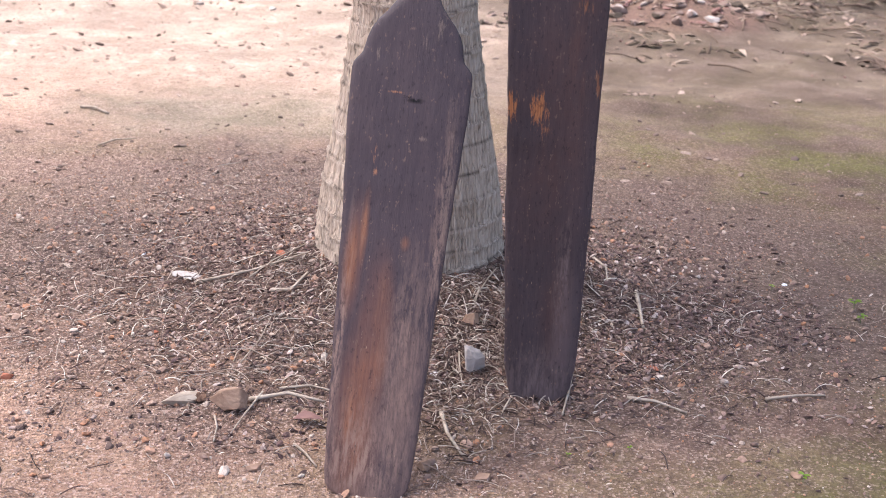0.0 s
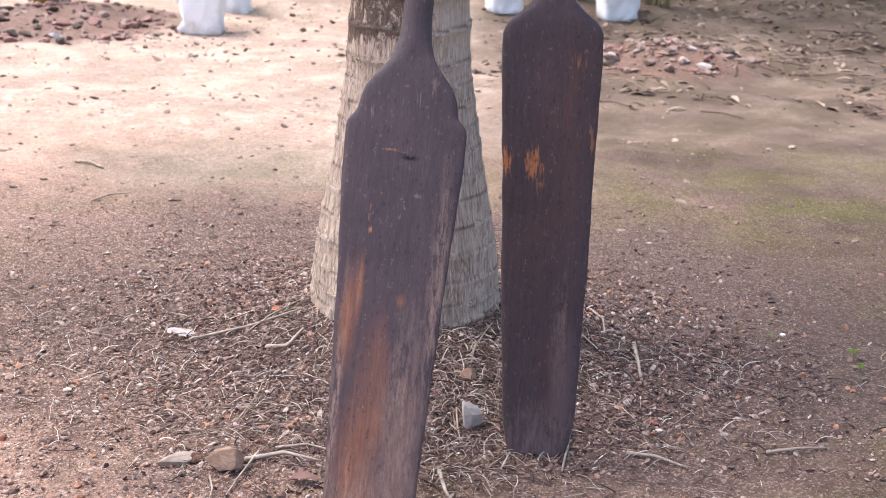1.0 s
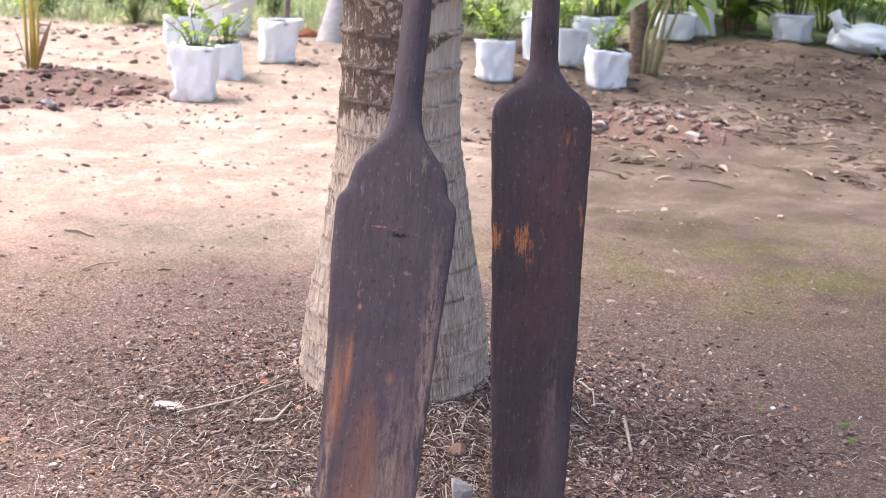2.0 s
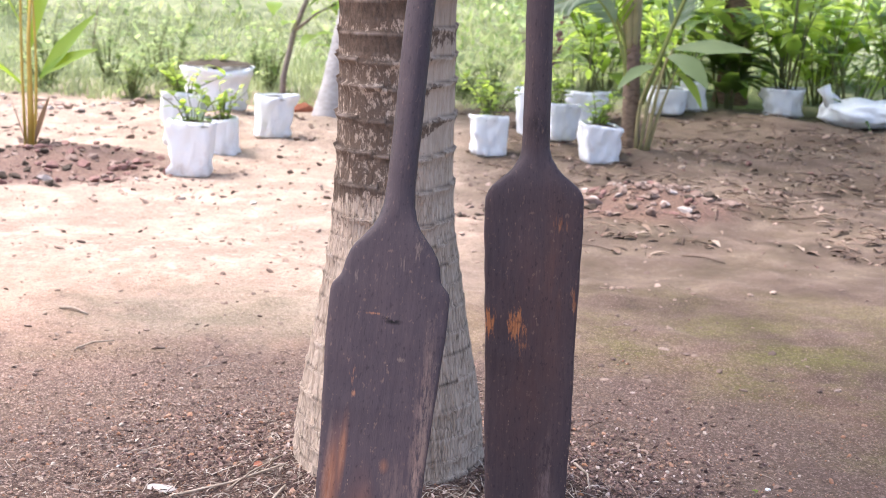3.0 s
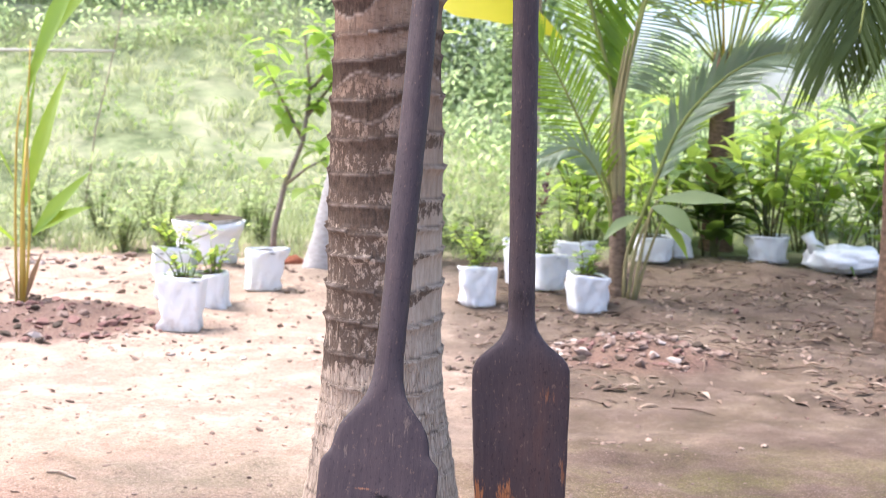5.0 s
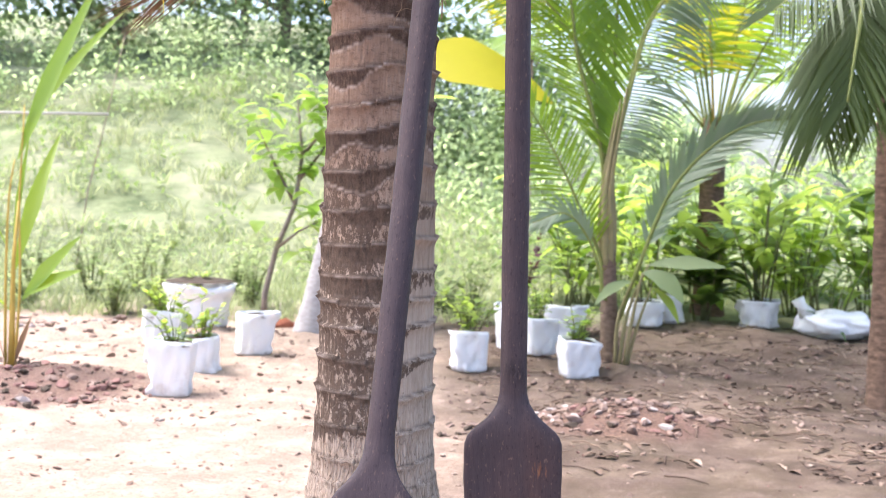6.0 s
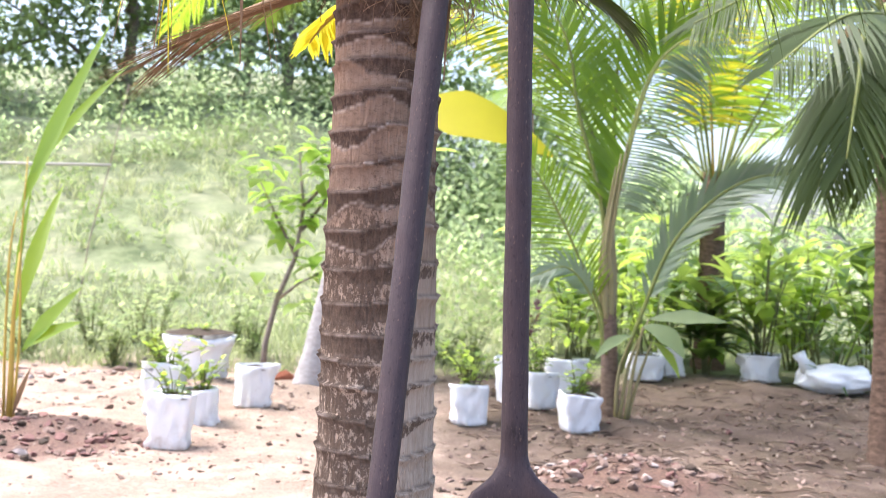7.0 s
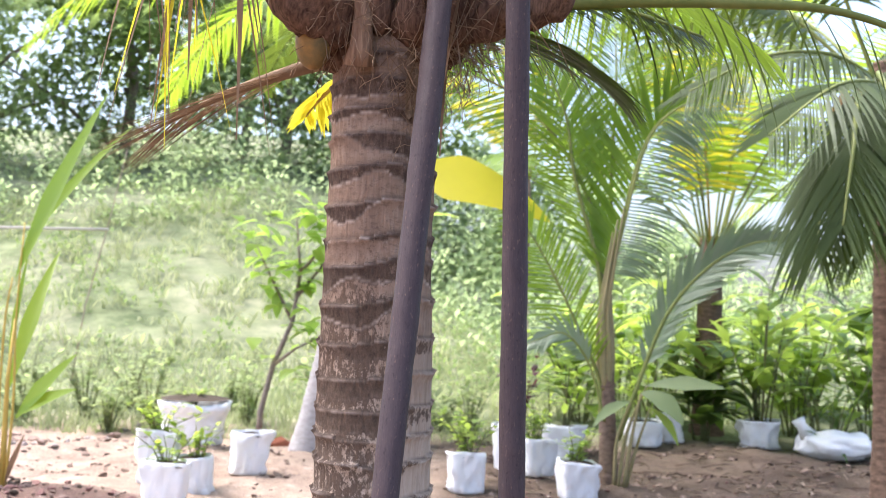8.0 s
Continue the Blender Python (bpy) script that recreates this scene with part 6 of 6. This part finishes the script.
def build_twig(points, r, label, material=None, name="twig"):
    pts = [Vector((x, y, ground_z(x, y) + z)) for x, y, z in points]
    fine = []
    for a, b in zip(pts, pts[1:]):
        fine += [a.lerp(b, u) for u in (0, 0.33, 0.67)]
    fine.append(pts[-1])
    rr = [r * (1 - 0.5 * i / len(fine)) * (1 + 0.25 * noise.noise(p * 40)) for i, p in enumerate(fine)]
    return tagged(part(name, tube(fine, rr, 6), material or M_TWIG), label, "twig")


build_twig([(-0.585, 2.875, 0.008), (-0.445, 2.904, 0.012), (-0.317, 2.929, 0.012)], 0.0042, "dry grey twig lying in the litter")
build_twig([(-0.45, 2.87, 0.008), (-0.40, 2.93, 0.012), (-0.33, 2.99, 0.012)], 0.003, "thin dry twig lying in the litter")
build_twig([(-0.384, 2.784, 0.006), (-0.335, 2.766, 0.01), (-0.304, 2.829, 0.012)], 0.0055, "pale bent root in the litter")
build_twig([(0.496, 2.962, 0.008), (0.49, 2.85, 0.012), (0.486, 2.748, 0.006)], 0.006, "split piece of pale dry husk on soil")
build_twig([(0.029, 2.297, 0.006), (0.044, 2.203, 0.012), (0.075, 2.137, 0.004)], 0.0048, "curved white root on gravel")
build_twig([(0.409, 3.177, 0.006), (0.434, 3.097, 0.01), (0.427, 2.988, 0.004)], 0.0035, "curved pale root on soil")
build_twig([(0.301, 2.487, 0.012), (0.286, 2.392, 0.012), (0.27, 2.317, 0.004)], 0.004, "pale fibre strip by an oar's foot")
build_twig([(0.409, 2.404, 0.005), (0.464, 2.381, 0.01), (0.521, 2.343, 0.005)], 0.0042, "mossy twig lying on soil")
build_twig([(0.699, 2.429, 0.005), (0.767, 2.442, 0.01), (0.832, 2.464, 0.005)], 0.0038, "thin dry twig on soil")
build_twig([(-0.331, 2.341, 0.008), (-0.35, 2.26, 0.01), (-0.368, 2.175, 0.004)], 0.0026, "pale straw on gravel")
build_twig([(-0.409, 2.247, 0.006), (-0.395, 2.2, 0.008), (-0.391, 2.148, 0.004)], 0.0024, "pale straw on gravel")
build_twig([(-0.40, 2.47, 0.006), (-0.371, 2.56, 0.012), (-0.365, 2.66, 0.008)], 0.0018, "thin dry straw on litter")
build_twig([(-0.355, 2.314, 0.006), (-0.279, 2.335, 0.012), (-0.202, 2.31, 0.008)], 0.0048, "grey forked twig in front of the palm")
build_twig([(-0.30, 2.36, 0.006), (-0.24, 2.37, 0.01), (-0.17, 2.35, 0.008)], 0.003, "thin grey twig in front of the palm")
build_twig([(-0.241, 2.15, 0.005), (-0.215, 2.11, 0.009), (-0.189, 2.069, 0.004)], 0.003, "thin pale straw on gravel")
build_twig([(0.17, 2.373, 0.005), (0.158, 2.335, 0.008), (0.146, 2.298, 0.004)], 0.0026, "thin straw by an oar's foot")
build_twig([(0.06, 2.52, 0.01), (0.063, 2.46, 0.014), (0.07, 2.4, 0.006)], 0.002, "thin pale straw in litter")
build_twig([(0.09, 2.72, 0.01), (0.12, 2.78, 0.03), (0.14, 2.8, 0.05)], 0.0025, "thin pale straw in litter")
build_twig([(0.12, 2.76, 0.02), (0.10, 2.72, 0.04), (0.09, 2.66, 0.03)], 0.0025, "thin pale straw in litter")
build_twig([(-1.42, 4.68, 0.006), (-1.36, 4.66, 0.012), (-1.29, 4.6, 0.006)], 0.007, "dry stick on bare sand")
build_twig([(-1.2, 4.16, 0.006), (-1.16, 4.22, 0.01), (-1.1, 4.27, 0.006)], 0.004, "pale dry stick on bare ground")
build_twig([(1.35, 2.85, 0.01), (1.2, 2.75, 0.02), (1.08, 2.72, 0.01)], 0.006, "tangled dark twig on mossy soil")


def on_litter(rng):
    """A place on the littered ground round the palm's foot."""
    while True:
        x, y = rng.gauss(-0.08, 0.62), rng.gauss(2.92, 0.5)
        if 1.6 < y < 4.55 and (x + 0.07) ** 2 + (y - 3.03) ** 2 > 0.05 and (y > 2.38 + 0.1 * noise.noise(Vector((x * 5, 0, 3))) or rng.random() < 0.3):
            return x, y


def build_gravel():
    rng = random.Random(21)
    shapes = []
    for i in range(10):
        bm = pebble(1.0, i * 1.9, 0.65, 1)
        bm.verts.index_update()
        shapes.append(([v.co.copy() for v in bm.verts], [tuple(v.index for v in f.verts) for f in bm.faces]))
        bm.free()
    pieces = []
    octa = [Vector(v) for v in ((1, 0, 0), (-1, 0, 0), (0, 1, 0), (0, -1, 0), (0, 0, 0.8), (0, 0, -0.8))]
    octa_f = [(0, 2, 4), (2, 1, 4), (1, 3, 4), (3, 0, 4), (2, 0, 5), (1, 2, 5), (3, 1, 5), (0, 3, 5)]
    for k in range(62000):
        if k % 3 == 0:
            x, y = on_litter(rng)
        else:
            x, y = rng.uniform(-1.35, 1.45), rng.uniform(1.55, 4.3)
            if x > rng.gauss(0.3, 0.25) and rng.random() < 0.75 or y > rng.gauss(3.9, 0.3):
                continue
        big = rng.random() < 0.1
        s = 0.003 + 0.006 * rng.random() ** 3 if big else 0.0013 + 0.0022 * rng.random() ** 2
        vs, fs = shapes[rng.randrange(10)] if big else (octa, octa_f)
        m = pose(x, y, ground_z(x, y) + s * 0.3, rng.uniform(-40, 40), rng.uniform(-40, 40), rng.uniform(0, 360))
        k1, k2 = rng.uniform(0.7, 1.4), rng.uniform(0.7, 1.3)
        pieces.append(([m @ Vector((v.x * s * k1, v.y * s * k2, v.z * s)) for v in vs], fs))
    tagged(part("gravel", join(pieces), M_GRAVEL, smooth=False), "loose tan and reddish laterite grit", "gravel", kind="stuff")


build_gravel()


def build_crumbs():
    """Crumbs of earth, husk and dead leaf on the trodden yard."""
    rng = random.Random(33)
    pieces = []
    bm = pebble(1.0, 2.3, 0.6, 1)
    bm.verts.index_update()
    vs, fs = [v.co.copy() for v in bm.verts], [tuple(v.index for v in f.verts) for f in bm.faces]
    bm.free()
    for _ in range(7000):
        y = rng.uniform(3.9, 12.2)
        x = rng.uniform(-0.46, 0.46) * (y + 0.6)
        if y < 7 and rng.random() < 0.45 or noise.noise(Vector((x * 0.9, y * 0.9, 5))) < rng.uniform(-0.6, 0.3):
            continue
        s = (0.004 + 0.016 * rng.random() ** 3) * (0.25 + y * 0.115)
        m = pose(x, y, ground_z(x, y) + s * 0.15, rng.uniform(-30, 30), rng.uniform(-30, 30), rng.uniform(0, 360)) @ Matrix.Diagonal((s * rng.uniform(0.8, 1.8), s, s * rng.uniform(0.5, 1.1), 1))
        pieces.append(([m @ v for v in vs], fs))
    tagged(part("crumbs", join(pieces), M_CRUMB, smooth=False), "crumbs of earth, husk and dead leaf on bare soil", "crumbs", kind="stuff")


build_crumbs()


def build_yard_litter():
    """Dead leaves, husk shreds and straw lying under the palms and shrubs."""
    rng = random.Random(55)
    pieces = []
    while len(pieces) < 1500:
        y = rng.uniform(6.2, 13.0)
        x = rng.uniform(0.35, 0.45 * y)
        if noise.noise(Vector((x * 1.1, y * 1.1, 9))) < rng.uniform(-0.7, 0.35) + 0.5 * max(0.0, 9.5 - y) * 0.2:
            continue
        z, a = ground_z(x, y) + 0.006, rng.uniform(0, 6.283)
        way = (math.cos(a), math.sin(a), rng.uniform(-0.05, 0.4))
        if rng.random() < 0.3:
            tip = Vector((x, y, z)) + Vector(way) * rng.uniform(0.08, 0.28)
            tip.z = ground_z(tip.x, tip.y) + rng.uniform(0.004, 0.03)
            pieces.append(tube([Vector((x, y, z)), (Vector((x, y, z)) + tip) * 0.5 + Vector((0, 0, 0.012)), tip], [0.004, 0.0035, 0.002], 4))
        else:
            pieces.append(leaf((x, y, z), way, rng.uniform(0.04, 0.14), rng.uniform(0.015, 0.05), 0.8, 4, 0.5, rng, 0.1, 0.45))
    tagged(part("yard_litter", join(pieces), M_YARD_LITTER), "dead leaves and husk shreds on damp shaded soil under shrubs", "litter", kind="stuff")


build_yard_litter()


def build_litter():
    rng = random.Random(22)
    fibres, chips = [], []
    for k in range(7600):
        x, y = on_litter(rng)
        if x > 0.4 and rng.random() < 0.85:
            continue
        if rng.random() < 0.7:
            a = rng.uniform(0, 6.283)
            d = abs(rng.gauss(0.2, 0.16)) + 0.16
            x, y = -0.04 + math.cos(a) * d * 1.6, 3.03 - abs(math.sin(a)) * d * 1.5
        l, a = rng.uniform(0.015, 0.09) * (0.6 if rng.random() < 0.6 else 1.0), rng.uniform(0, 6.283)
        bend = rng.gauss(0, 0.25)
        pts, p = [], Vector((x, y, 0))
        lift, rise = rng.uniform(0.001, 0.008), rng.uniform(-0.004, 0.012)
        for i in range(5):
            q = p.copy()
            q.z = ground_z(q.x, q.y) + 0.003 + lift * math.sin(math.pi * i / 4) + rise * i / 4
            pts.append(q)
            p += Vector((math.cos(a), math.sin(a), 0)) * (l / 4)
            a += bend * 0.3 + rng.gauss(0, 0.12)
        r = rng.uniform(0.0005, 0.0016)
        if k % 4 == 0:
            shift = Vector((rng.gauss(0.06, 0.1), rng.gauss(2.5, 0.16), 0)) - Vector((pts[0].x, pts[0].y, 0))
            pts = [Vector((q.x + shift.x, q.y + shift.y, q.z - ground_z(q.x, q.y) + ground_z(q.x + shift.x, q.y + shift.y))) for q in pts]
        fibres.append(tube(pts, [r, r, r * 0.9, r * 0.8, r * 0.5], 3, False))
    for k in range(6500):
        x, y = on_litter(rng)
        if x > 0.4 and rng.random() < 0.8:
            continue
        s = rng.uniform(0.002, 0.006) * (1.8 if rng.random() < 0.06 else 1.0)
        z = ground_z(x, y) + 0.003 + rng.uniform(0, 0.004)
        a = rng.uniform(0, 6.283)
        chips.append(leaf((x, y, z), (math.cos(a), math.sin(a), rng.uniform(-0.15, 0.3)), s * 2.0, s * rng.uniform(0.4, 1.0), 0.5, 2, 0.2, rng, 0.4, 0.5))
    tagged(part("fibre_litter", join(fibres), M_LITTER), "dry fibres and straws round the palm's foot", "litter", kind="stuff")
    tagged(part("chip_litter", join(chips), M_LITTER, smooth=False), "crumbled bark and dead leaf bits on soil", "litter", kind="stuff")


build_litter()


def build_bark_litter():
    """Chunks of rotted bark and husk heaped round the palm's foot."""
    rng = random.Random(44)
    shapes = []
    for i in range(8):
        bm = pebble(1.0, i * 2.7, 0.55, 1)
        bm.verts.index_update()
        shapes.append(([v.co.copy() for v in bm.verts], [tuple(v.index for v in f.verts) for f in bm.faces]))
        bm.free()
    pieces = []
    while len(pieces) < 26000:
        x, y = rng.gauss(0.06, 0.40), rng.gauss(2.92, 0.38)
        if (x + 0.07) ** 2 + (y - 3.03) ** 2 < 0.055 or noise.noise(Vector((x * 3, y * 3, 2))) < rng.uniform(-0.8, 0.25) or x > 0.95 or y < 2.32 + 0.12 * noise.noise(Vector((x * 5, 0, 3))) - (0.2 if x < -0.15 else 0.0) and rng.random() < 0.85:
            continue
        s = 0.0015 + 0.0046 * rng.random() ** 3
        vs, fs = shapes[rng.randrange(8)]
        m = pose(x, y, ground_z(x, y) + s * rng.uniform(0.2, 0.9), rng.uniform(-50, 50), rng.uniform(-50, 50), rng.uniform(0, 360)) @ Matrix.Diagonal((s * rng.uniform(0.9, 2.0), s, s * rng.uniform(0.35, 0.9), 1))
        pieces.append(([m @ v for v in vs], fs))
    tagged(part("bark_litter", join(pieces), M_BARKBIT, smooth=False), "dark purplish chunks of rotted bark round the palm's foot", "litter", kind="stuff")


build_bark_litter()


def build_sprout(x, y, h, seed, n=6):
    rng = random.Random(seed)
    sp = thing("sprout", pose(x, y, ground_z(x, y)), "tiny light green sprout on soil", "sprout", "sprouts on the soil")
    part("stem", tube([(0, 0, -0.005), (0, 0, h)], [0.001, 0.0008], 5), M_STEM, sp)
    for i in range(n):
        a = i * 2.4 + rng.uniform(-0.3, 0.3)
        part("leaf", leaf((0, 0, h * rng.uniform(0.6, 1)), (math.cos(a), math.sin(a), 0.35), min(0.02, h * 0.9) * rng.uniform(0.7, 1.1), min(0.012, h * 0.5), 0.5, 3, 0.2, rng), M_FROND_YOUNG, sp)


for i, (x, y, h) in enumerate(((0.692, 2.1, 0.016), (1.037, 2.96, 0.03), (1.03, 2.88, 0.02), (0.858, 3.067, 0.012), (0.27, 2.16, 0.008), (-1.42, 3.75, 0.03), (0.39, 2.2, 0.008))):
    build_sprout(x, y, h, 300 + i)

dead = part("dead_leaf", leaf((-0.255, 2.235, 0.008), (1, 0.1, 0.1), 0.06, 0.035, 0.3, 6, 0.5), M_DEADLEAF)
dead.location.z = ground_z(-0.22, 2.235)
tagged(dead, "curled purplish dead leaf on gravel", "leaf")

# rope across the bank, and the thin tall weed stems
rope = part("rope", tube([(-9.0, 16.0, 2.52), (-6.5, 16.0, 2.50), (-4.2, 16.0, 2.53)], [0.022] * 3, 6), M_ROPE)
tagged(rope, "pale rope strung across the grass", "rope")
stalk = part("weed_stalk", tube([(-4.6, 16.0, 0.35), (-4.45, 16.0, 1.5), (-4.2, 16.0, 2.6), (-4.0, 16.0, 3.6)], [0.011, 0.010, 0.008, 0.005], 6), M_TWIG)
tagged(stalk, "thin leaning dry stalk that holds the rope", "stalk")
